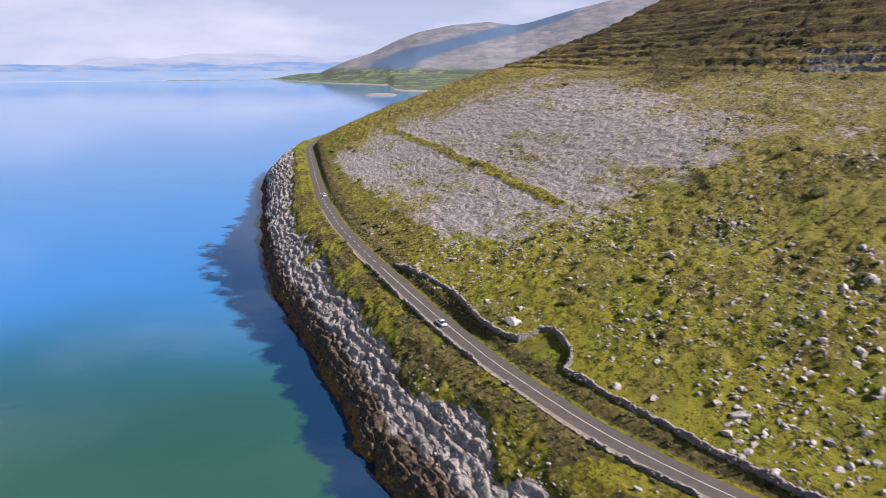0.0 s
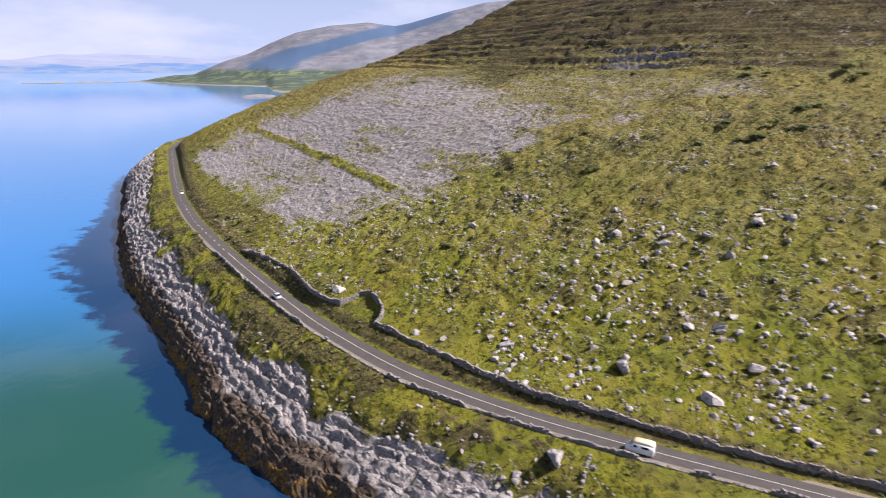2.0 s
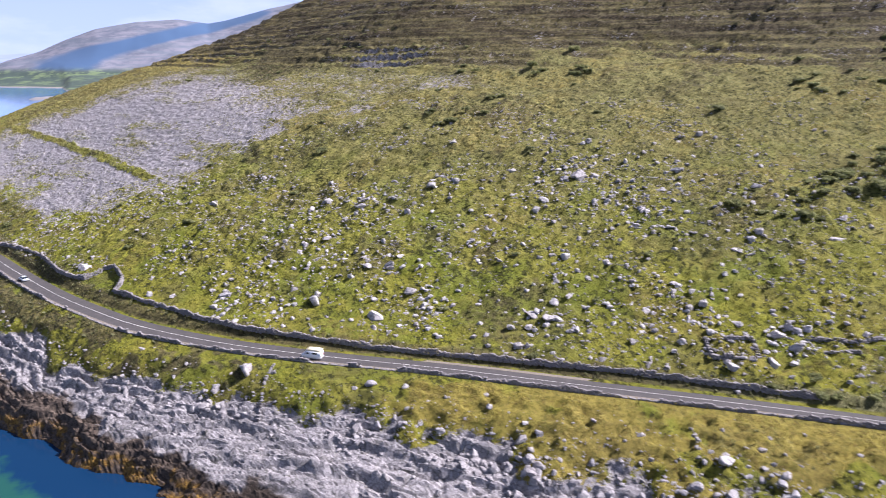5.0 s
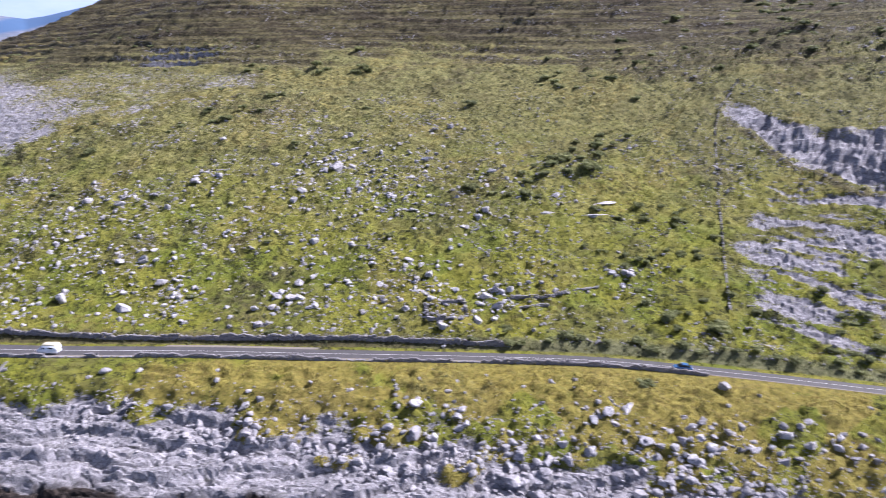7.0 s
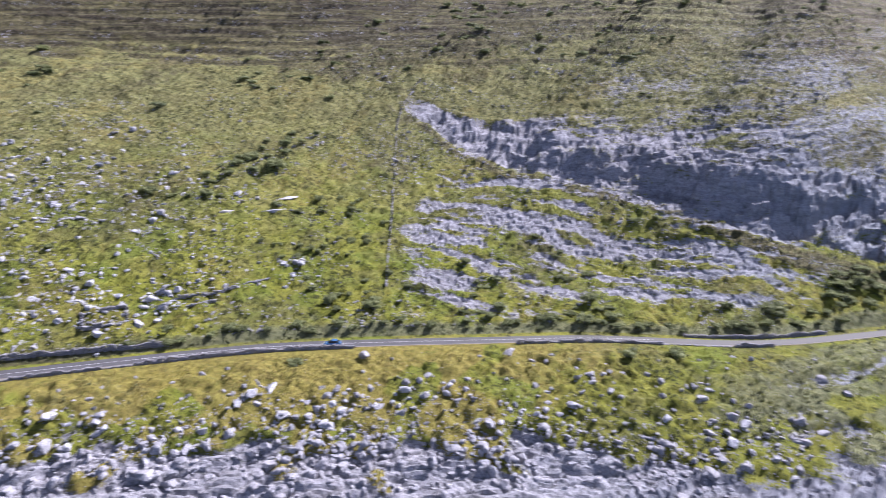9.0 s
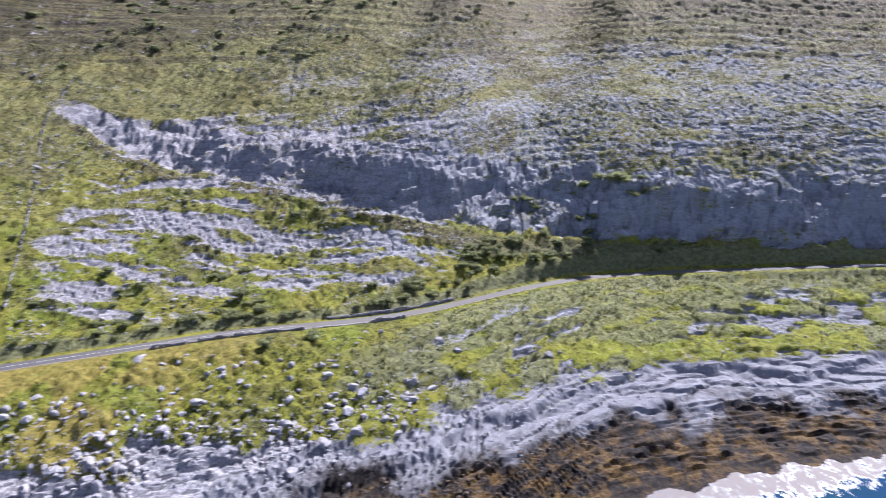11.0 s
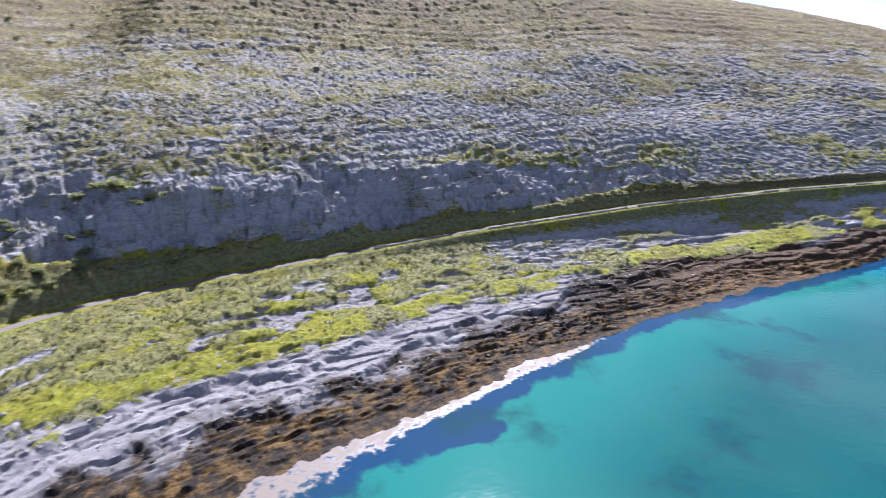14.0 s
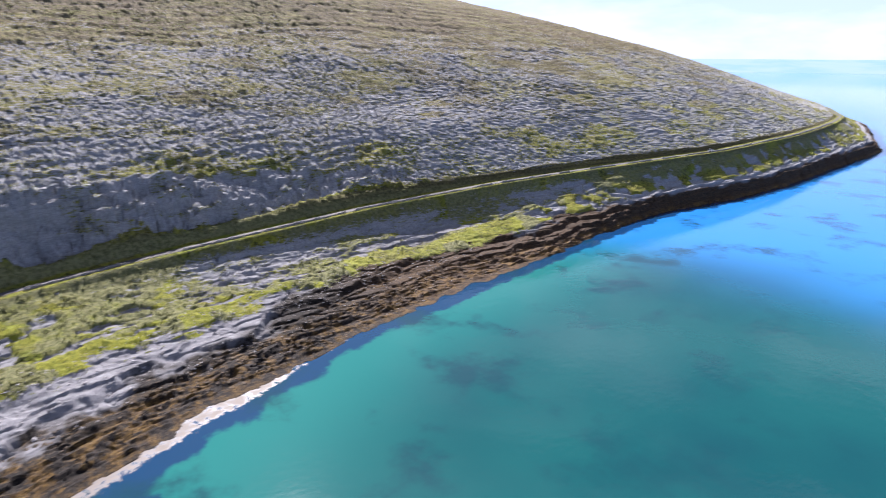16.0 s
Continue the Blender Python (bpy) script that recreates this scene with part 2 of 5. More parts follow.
    m.bump(m.math("MULTIPLY", relief, m.span(m.attribute("rock"), 0.3, 0.8, 0.55, 0.16)), 1.0, 1.0)
    return m.mat


def water_material():
    m = Mat("sea_water", 0.06)
    off, foam = m.attribute("off"), m.attribute("foam")
    broad, rag = m.noise(0.006, 4, 0.55), m.noise(0.09, 5, 0.6)
    deep = m.mix(m.span(broad, 0.40, 0.62), (0.003, 0.034, 0.045), (0.004, 0.058, 0.060))
    deep = m.mix(m.span(m.math("ADD", off, m.math("MULTIPLY", broad, 90.0)), 50.0, 160.0, 0.85, 0.0), deep, (0.010, 0.122, 0.110))
    # greyer green in the north, with the cloud's grey reflection put in
    deep = m.mix(m.span(m.height("Y"), -150.0, 60.0), deep, (0.014, 0.066, 0.057))
    # the blue sky's reflection further out, put into the water's own colour
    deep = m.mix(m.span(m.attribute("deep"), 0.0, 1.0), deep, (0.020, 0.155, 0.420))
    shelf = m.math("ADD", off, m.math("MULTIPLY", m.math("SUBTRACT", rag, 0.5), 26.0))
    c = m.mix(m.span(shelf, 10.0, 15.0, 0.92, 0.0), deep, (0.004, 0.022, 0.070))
    blot = m.math("MULTIPLY", m.span(m.noise(0.035, 5, 0.6), 0.52, 0.68), m.span(off, 60.0, 380.0, 0.8, 0.0))
    blot = m.math("MULTIPLY", blot, m.span(m.height("Y"), -260.0, -120.0, 1.0, 0.0))
    c = m.mix(blot, c, (0.004, 0.030, 0.042))
    lace = m.math("ADD", foam, m.math("MULTIPLY", m.math("SUBTRACT", m.noise(0.4, 8, 0.75, (0.9, 1.0, 1), 0.3), 0.5), 2.8))
    white = m.span(lace, 0.42, 1.0)
    m.colour(m.mix(white, c, (0.118, 0.098, 0.086)))
    m.rough(m.span(white, 0.0, 1.0, 0.05, 0.7))
    m.bsdf.inputs["IOR"].default_value = 1.33
    m.bump(m.math("ADD", m.noise(0.5, 3, 0.5, (1, 0.6, 1)), m.math("MULTIPLY", m.noise(0.07, 2, 0.5), 2.0)), 0.25, 0.12)
    return m.mat


def asphalt_material():
    m = Mat("asphalt", 0.88)
    c = m.mix(m.span(m.noise(14, 4, 0.7), 0.3, 0.7), (0.036, 0.033, 0.034), (0.060, 0.055, 0.056))
    c = m.mix(m.span(m.noise(0.5, 4, 0.6), 0.4, 0.65, 0, 0.5), c, (0.072, 0.066, 0.064))
    m.colour(m.mix(m.math("MULTIPLY", m.span(m.height("Y"), -110.0, -20.0, 0.85, 0.0), m.span(m.height("Y"), -235.0, -195.0)), c, (0.092, 0.083, 0.071)))      # worn pale chippings, left off further south to darken the scarp-shaded road
    m.bump(m.noise(30, 3, 0.6), 0.4, 0.02)
    return m.mat


def plain_material(name, colour, rough=0.5, metal=0.0, vary=0.15, scale=6.0):
    m = Mat(name, rough, metal)
    darker = tuple(v * (1 - vary) for v in colour)
    m.colour(m.mix(m.span(m.noise(scale, 4, 0.6), 0.35, 0.65), darker, colour))
    return m.mat


def stone_material(name, pale, dark, island=False, tint=(0.24, 0.22, 0.22)):
    m = Mat(name, 0.88)
    c = limestone(m, pale, dark)
    luck = m.island() if island else m.own()
    c = m.mix(m.span(luck, 0.0, 1.0, 0.0, 0.45), c, tint)
    m.colour(c)
    m.bump(m.noise(3.0, 6, 0.7), 0.8, 0.25)
    return m.mat


def leaf_material(name, low, high):
    m = Mat(name, 0.75)
    c = m.mix(m.span(m.island(), 0.0, 1.0), low, high)
    c = m.mix(m.span(m.own(), 0, 1, 0, 0.35), c, tuple(v * 0.55 for v in low))
    m.colour(c)
    thin = m.n.new("ShaderNodeBsdfTranslucent")          # light comes through the leaves
    m.link(c, thin.inputs["Color"])
    both = m.n.new("ShaderNodeMixShader")
    both.inputs["Fac"].default_value = 0.6
    m.l.new(m.bsdf.outputs["BSDF"], both.inputs[1])
    m.l.new(thin.outputs["BSDF"], both.inputs[2])
    m.l.new(both.outputs["Shader"], next(n for n in m.n if n.type == "OUTPUT_MATERIAL").inputs["Surface"])
    return m.mat


HILLSIDE, WATER, ASPHALT = ground_material(), water_material(), asphalt_material()
PAINT = plain_material("road_paint", (0.60, 0.60, 0.57), 0.7, vary=0.35, scale=3)
GRAVEL = plain_material("pale_gravel", (0.22, 0.19, 0.155), 0.95, vary=0.45, scale=4)


# ---- the lie of the land: plan lines as functions of y, heights as functions of the distance inland ----
ROAD = [(-1400, 690), (-1150, 505), (-1000, 425), (-922, 398), (-856, 381), (-772, 364), (-650, 350), (-600, 351), (-534, 355),
        (-455, 357), (-391, 358), (-340, 351), (-301, 346), (-263, 338), (-226, 327), (-197, 318), (-166, 304), (-149, 289), (-134, 272),
        (-121, 257), (-108, 247), (-77, 229), (-57, 212), (-38, 197), (-13, 176), (12, 146), (34, 118), (52, 96.5), (65, 78),
        (86, 52), (108, 30.5), (138, 11.5), (173, -5), (218, -24.5), (266, -44), (320, -61), (389, -78), (512, -106), (560, -109),
        (620, -96), (700, -50), (800, 40), (1000, 230)]
SHORE = [(-1400, 640), (-1150, 452), (-1000, 385), (-940, 358), (-813, 342), (-698, 326), (-630, 322), (-560, 326), (-490, 314), (-416, 297),
         (-343, 281), (-293, 261), (-240, 238), (-203, 221), (-165, 197.5), (-100, 150), (-45, 110), (0, 76), (45, 41), (87, 10), (118, -12),
         (137, -21), (163, -34), (192, -45), (228, -62), (268, -78), (355, -102), (475, -134), (540, -143), (600, -141), (680, -112),
         (780, -28), (900, 85), (1000, 188)]
ROAD_Z = [(-1400, 20), (-900, 26), (-600, 25), (-460, 22.8), (-420, 21.0), (-342, 18.4), (-263, 15.8), (-220, 14.8), (-174, 14.5), (-140, 15),
          (-100, 16), (-48, 17), (0, 17.5), (38, 18), (88, 18.5), (118, 19.6), (145, 20.2), (234, 20.6), (290, 21.5), (494, 24.3), (1000, 30)]
INLAND_D = (0, 8, 20, 40, 70, 110, 170, 240, 340)
INLAND_SOUTH = [
    (-950, (27.5, 31.0, 36.5, 46.0, 59.0, 78.0, 98.0, 120.0)),
    (-560, (29.5, 37.0, 50.0, 66.0, 82.0, 106.0, 130.0, 150.0)),
    (-440, (26.9, 36.0, 50.2, 57.9, 85.1, 111.3, 147.0, 203.7)),
    (-340, (24.6, 31.8, 47.7, 65.0, 83.4, 105.0, 144.2, 200.6)),
    (-250, (24.8, 37.4, 50.8, 64.9, 81.6, 108.0, 143.7, 196.8)),
    (-170, (21.6, 34.8, 52.2, 67.3, 82.4, 109.6, 144.3, 191.8)),
    (-120, (16.1, 21.1, 33.5, 63.5, 80.3, 108.9, 144.9, 187.2)),
    (-80, (17.4, 20.1, 25.0, 50.4, 75.6, 107.3, 145.0, 182.1))]
INLAND_NORTH = [
    (-20, (19.3, 22.2, 30.5, 41.9, 67.5, 103.8, 143.1, 172.5)),
    (20, (19.4, 23.8, 33.0, 43.7, 66.5, 107.7, 138.0, 165.3)),
    (60, (19.9, 23.3, 34.0, 47.9, 61.7, 101.3, 126.5, 157.9)),
    (110, (21.6, 25.2, 34.1, 44.9, 59.9, 71.4, 100.5, 149.9)),
    (160, (23.4, 28.6, 35.4, 43.7, 60.2, 74.1, 87.2, 145.0)),
    (230, (21.1, 26.2, 34.6, 47.3, 65.5, 80.6, 106.1, 145.5)),
    (300, (23.4, 27.3, 33.9, 47.5, 66.1, 84.7, 123.2, 151.3)),
    (520, (30.0, 36.0, 45.0, 57.0, 71.0, 90.5, 116.0, 165.0))]
INLAND = INLAND_SOUTH + INLAND_NORTH
SEA_F = (0, 0.06, 0.13, 0.25, 0.4, 0.55, 0.7, 0.85, 1)
SEAWARD_SOUTH = [  # height as a share of the road's, from the water's edge (0) to the road (1)
    (-900, (0, .12, .30, .42, .48, .58, .74, .90, 1)), (-540, (0, .14, .30, .43, .49, .60, .78, .92, 1)),
    (-410, (0, .02, .05, .12, .20, .27, .36, .58, 1)), (-330, (0, .03, .08, .17, .27, .35, .44, .62, 1)),
    (-230, (0, .05, .12, .25, .40, .50, .58, .76, 1)), (-150, (0, .05, .12, .24, .38, .56, .80, .95, 1))]
SEAWARD_NORTH = [
    (-60, (0, .07, .15, .27, .38, .53, .78, .95, 1)), (20, (0, .13, .26, .36, .48, .64, .85, .97, 1)),
    (70, (0, .20, .36, .44, .56, .72, .91, .98, 1)), (110, (0, .20, .36, .45, .57, .73, .90, .98, 1)),
    (200, (0, .19, .34, .47, .61, .76, .90, .97, 1)), (480, (0, .22, .42, .62, .80, .92, .99, 1, 1))]
SEAWARD = SEAWARD_SOUTH + SEAWARD_NORTH


def lattice(ix, iy, seed):
    h = (ix * 374761393 + iy * 668265263 + seed * 974634777) & 0xFFFFFFFF
    h = ((h ^ (h >> 13)) * 1274126177) & 0xFFFFFFFF
    h = ((h ^ (h >> 16)) * 2246822519) & 0xFFFFFFFF
    return ((h ^ (h >> 15)) & 0xFFFFFF) / 16777216.0


def speckle(x, y, seed=0):
    """Smooth noise from 0 to 1, one bump a metre."""
    ix, iy = np.floor(x).astype(np.int64), np.floor(y).astype(np.int64)
    u, v = x - ix, y - iy
    u, v = u * u * (3 - 2 * u), v * v * (3 - 2 * v)
    a = lattice(ix, iy, seed) * (1 - u) + lattice(ix + 1, iy, seed) * u
    b = lattice(ix, iy + 1, seed) * (1 - u) + lattice(ix + 1, iy + 1, seed) * u
    return a * (1 - v) + b * v


def fractal(x, y, octaves, seed=0):
    total, weight = 0.0, 0.0
    for n in range(octaves):
        k = 2.03 ** n
        total = total + speckle(x * k + 17.3 * n, y * k - 9.1 * n, seed + n) * 0.55 ** n
        weight += 0.55 ** n
    return total / weight


def cells(x, y, seed=0):
    """Distances to the nearest and next nearest of scattered points, one a square metre, and a number of the nearest's own."""
    ix, iy = np.floor(x).astype(np.int64), np.floor(y).astype(np.int64)
    near, nxt, own = np.full(np.shape(x), 9.0), np.full(np.shape(x), 9.0), np.zeros(np.shape(x))
    for a in (-1, 0, 1):
        for b in (-1, 0, 1):
            px, py = ix + a + lattice(ix + a, iy + b, seed), iy + b + lattice(ix + a, iy + b, seed + 71)
            far = np.hypot(px - x, py - y)
            nxt = np.where(far < near, near, np.minimum(nxt, far))
            own = np.where(far < near, lattice(ix + a, iy + b, seed + 131), own)
            near = np.minimum(near, far)
    return near, nxt, own


def ease(low, high, v):
    s = np.clip((v - low) / (high - low), 0, 1)
    return s * s * (3 - 2 * s)


LINE_Y = np.arange(-1400, 1001, 4.0)


def smoothed(pairs, passes=2):
    line = np.interp(LINE_Y, *zip(*pairs))
    for _ in range(passes):
        line = np.convolve(np.pad(line, 2, mode="edge"), (0.1, 0.25, 0.3, 0.25, 0.1), "valid")
    return line


ROAD_LINE, SHORE_LINE, ROAD_Z_LINE = smoothed(ROAD), smoothed(SHORE), smoothed(ROAD_Z, 4)
SLANT_LINE = 1 / np.hypot(1, np.gradient(ROAD_LINE, 4.0))
ARC_LINE = np.cumsum(np.hypot(4.0, np.gradient(ROAD_LINE)))
TABLE_D = np.arange(0, 401, 4.0)


def along(line, y):
    return np.interp(y, LINE_Y, line)


def inland_table():
    rows = np.array([np.interp(TABLE_D, INLAND_D, (along(ROAD_Z_LINE, y), *row)) for y, row in INLAND])
    stations = [y for y, _ in INLAND]
    grid = np.array([np.interp(LINE_Y, stations, rows[:, n]) for n in range(len(TABLE_D))]).T
    for _ in range(2):
        grid = np.apply_along_axis(lambda a: np.convolve(np.pad(a, 2, mode="edge"), np.ones(5) / 5, "valid"), 0, grid)
    grid[:, 0] = ROAD_Z_LINE
    for _ in range(2):
        mid = (grid[:, :-2] + 2 * grid[:, 1:-1] + grid[:, 2:]) / 4
        grid[:, 1:-1] = mid
    return grid


INLAND_GRID = inland_table()
SEA_GRID = np.array([np.interp(LINE_Y, [y for y, _ in SEAWARD], [row[n] for _, row in SEAWARD]) for n in range(len(SEA_F))]).T


def spread(x, y):
    """Distance inland of the road's middle (d), and the share of the way from the shore to the road (f)."""
    road, shore = along(ROAD_LINE, y), along(SHORE_LINE, y)
    return (x - road) * along(SLANT_LINE, y), (x - shore) / (road - shore)


def lookup(grid, col, y):
    row = np.clip((y + 1400) / 4.0, 0, len(LINE_Y) - 1.001)
    col = np.clip(col, 0, grid.shape[1] - 1.001)
    i, j = row.astype(int), col.astype(int)
    a, b = row - i, col - j
    return ((grid[i, j] * (1 - b) + grid[i, j + 1] * b) * (1 - a) + (grid[i + 1, j] * (1 - b) + grid[i + 1, j + 1] * b) * a)


def smooth_height(x, y):
    x, y = np.asarray(x, float), np.asarray(y, float)
    d, f = spread(x, y)
    road = along(ROAD_Z_LINE, y)
    s = along(ARC_LINE, y)
    ragged = (fractal(s / 17, s * 0, 3, 101) - .5) * (0.07 + 0.10 * ease(-160, -100, y)) + (fractal(s / 4.5, f * 3, 2, 103) - .5) * 0.07
    f = f + ragged * ease(.62, .12, f)
    inland = lookup(INLAND_GRID, d / 4.0, y) + np.maximum(d - 400, 0) * 0.3
    sea = lookup(SEA_GRID, np.interp(f, SEA_F, range(len(SEA_F))), y) * road
    sea = np.where(f < 0, np.maximum(f * 25, -6), sea)
    z = np.where(d > 0, inland, sea)
    return z, d, f, road


# foot and head of the limestone scarp above the road
SCARP_FOOT = smoothed([(-1400, 60), (-440, 25), (-350, 21), (-250, 18), (-140, 20), (-90, 33), (-20, 45), (20, 57), (45, 70), (1000, 90)])
SCARP_HEAD = smoothed([(-1400, 61), (-440, 31), (-350, 38), (-250, 44), (-140, 48), (-90, 57), (-20, 60), (20, 66), (45, 71), (1000, 91)])


def regions(x, y):
    """Height before small relief, and how far the ground is rock, wet shore, dry grass and scrub (0 to 1)."""
    x, y = np.asarray(x, float), np.asarray(y, float)
    z, d, f, road = smooth_height(x, y)
    s = along(ARC_LINE, y)
    wide, mid = fractal(x / 38, y / 38, 3, 5), fractal(x / 9, y / 9, 3, 11)
    streak = fractal(s / 26, d / 7, 4, 13)
    sea = d < 0
    # the scarp: a steep face between its foot and its head
    foot, head = along(SCARP_FOOT, y) + (wide - .5) * 6, along(SCARP_HEAD, y) + (wide - .5) * 5 + (mid - .5) * 5
    share = np.clip((z - foot) / np.maximum(head - foot, 1), 0, 1)
    there = ease(52, 20, y) * ease(-440, -400, y) * (d > 5)
    face = there * ease(0.16, 0.3, share) * ease(0.99, 0.85, share)
    steep = ease(.25, .75, share + (streak - .5) * .5 + (mid - .5) * .3)
    z = z + there * (0.05 + 0.28 * ease(40, 0, y) * ease(-170, -110, y) + (0.24 + 0.42 * ease(.35, .6, fractal(s / 45, s * 0, 2, 137))) * ease(-130, -195, y) * ease(-390, -320, y) * (1 - 0.6 * np.exp(-((y + 292) / 14) ** 2))) * (foot + (head - foot) * steep - z) * ease(0, .08, share) * ease(1, .92, share)
    edge = np.interp(y, (-900, -540, -400, -330, -220, -150, -60, 30, 100, 200, 300, 500), (.32, .32, .46, .46, .40, .42, .55, .55, .50, .48, .50, .62))
    solid = ease(-110, -160, y)
    shore = ease(0.07, -0.07, f - edge - .03 * solid + (mid - 0.5) * (0.30 - .16 * solid) + (streak - .5) * .16)
    patch = ease(0.58, 0.66, fractal(s / 13, d / 4, 3, 23)) * ease(-105, -150, y) * ease(-420, -380, y) * ease(0.97, 0.8, f) * 0.7
    below = ease(-430, -470, y) * ease(.52, .62, fractal(x / 7, y / 9, 3, 29)) * 0.8
    bank = ease(-280, -310, y) * ease(-560, -470, y) * ease(.58, .70, f + (mid - .5) * .2) * (0.35 + .35 * ease(.4, .6, streak))
    rock_sea = np.maximum(np.maximum(np.maximum(shore, patch), below), bank)
    # limestone pavement, the slabs by the field wall, and the bare hill beyond
    pave = ease(25, 31, z + (mid - .5) * 7) * ease(96, 76, z + (wide - .5) * 16) * ease(-30, 24, y - 205 + 0.14 * np.maximum(x - 45, 0) + (mid - .5) * 46 + (wide - .5) * 26) * ease(500, 400, y + (wide - .5) * 80)
    pave = pave * (0.57 + 0.14 * ease(.38, .60, wide) - 0.10 * ease(58, 84, z)) - 0.20 * ease(.50, .68, streak)
    pave = pave - 0.12 * ease(60, 115, x)
    lane = np.abs(0.947 * (x - 12) + 0.32 * (y - 296.5) + (mid - .5) * 3)   # a grassed joint across the pavement
    pave = pave * (1 - 0.8 * ease(3.0, 1.2, lane) * ease(205, 220, y))
    fieldwall = 45 * (x - 224) - 63 * (y + 14)           # past the field wall: positive
    slabs = ease(-500, 1300, fieldwall + (mid - .5) * 1800) * ease(17.5, 21, z + (mid - .5) * 5) * ease(-150, -105, y) * ease(72, 60, z) * ease(6, 15, d + (mid - .5) * 8)
    tilt = fractal((y * .94 - x * .33) / 20, (x * .94 + y * .33) / 4.0, 4, 15)
    slabs = slabs * (0.16 + 0.52 * ease(.43, .57, tilt))
    bare = ease(0, -70, y + (wide - .5) * 90 - 0.25 * (x - 300)) * ease(30 - 8 * ease(-320, -390, y), 44 - 15 * ease(-320, -390, y), z) * (0.50 + 0.50 * ease(112, 80, z + (wide - .5) * 30)) * ease(240, 170, z)
    bare = bare * (0.41 - 0.05 * ease(-150, -90, y) + 0.09 * ease(75, 50, z) + 0.11 * ease(.42, .6, streak)) - 0.15 * ease(.50, .68, fractal(s / 24, d / 10, 3, 31))
    rock_in = np.maximum(np.maximum(np.maximum(pave, slabs), bare), face * (0.90 - 0.36 * ease(.52, .66, fractal(s / 16, z / 3.5, 3, 37))))
    rock = np.where(sea, rock_sea, rock_in) * ease(3.0, 7.5, np.abs(d))
    wet = np.where(sea, ease(6.0 - 1.2 * solid, 3.2 - 0.7 * solid, z + (mid - .5) * 3.4 - 1.1 * ease(-90, -40, y) - 2.9 * ease(40, 110, y) - 3.2 * ease(-310, -360, y) - 2.5 * ease(-450, -500, y)), 0)
    dry = ease(.50, .66, fractal(x / 26, y / 15, 3, 41)) * 0.8
    dry = np.where(sea, np.maximum(dry * .6, ease(-110, -60, y) * ease(60, 20, y) * ease(.46, .58, mid)), dry * .7)
    dry = np.maximum(dry, sea * ease(.52, .66, f) * ease(-115, -70, y) * ease(75, 35, y) * ease(.36, .50, fractal(x / 18, y / 18, 3, 43)) * 0.95)
    dry = np.maximum(dry, ease(78, 96, z) * 0.35 + ease(330, 430, y) * 0.6 * (z > 30))
    scrub = ease(.60, .70, fractal(x / 16, y / 16, 3, 53)) * np.where(sea, .7 * ease(-100, -140, y) + .35, 0.5)
    scrub = np.maximum(scrub, ease(78, 98, z + (mid - .5) * 12 + (wide - .5) * 34) * (0.42 + 0.5 * ease(-60, 60, y)))
    scrub = np.maximum(scrub, ease(0, -80, y) * ease(40, 52, z) * (0.30 + .4 * ease(.4, .6, wide)))
    scrub = np.maximum(scrub, there * ease(.3, .05, share) * (share > 0) * 0.9)
    scrub = np.maximum(scrub, ease(11, 5, d) * ease(2.5, 4, d) * 0.75 + ease(34, 20, d) * (d > 3) * ease(180, 230, y) * 0.45)
    scrub = np.maximum(scrub, sea * ease(40, 80, y) * ease(.44, .58, fractal(x / 7, y / 7, 3, 125)) * .7)
    scrub = np.maximum(scrub, sea * ease(-85, -125, y) * ease(.50, .62, f + (mid - .5) * .2) * ease(.30, .46, fractal(s / 15, d / 6, 3, 139)) * 0.62)
    scrub = scrub * ease(2.6, 4.2, np.abs(d))
    return z, d, f, road, np.clip(rock, 0, 1), np.clip(wet, 0, 1), np.clip(dry, 0, 1), np.clip(scrub, 0, 1), s, face


def stepped(z, height, tread, warp):
    q = (z + warp) / height
    whole = np.floor(q)
    return (whole + ease(tread, 1.0, q - whole)) * height - warp


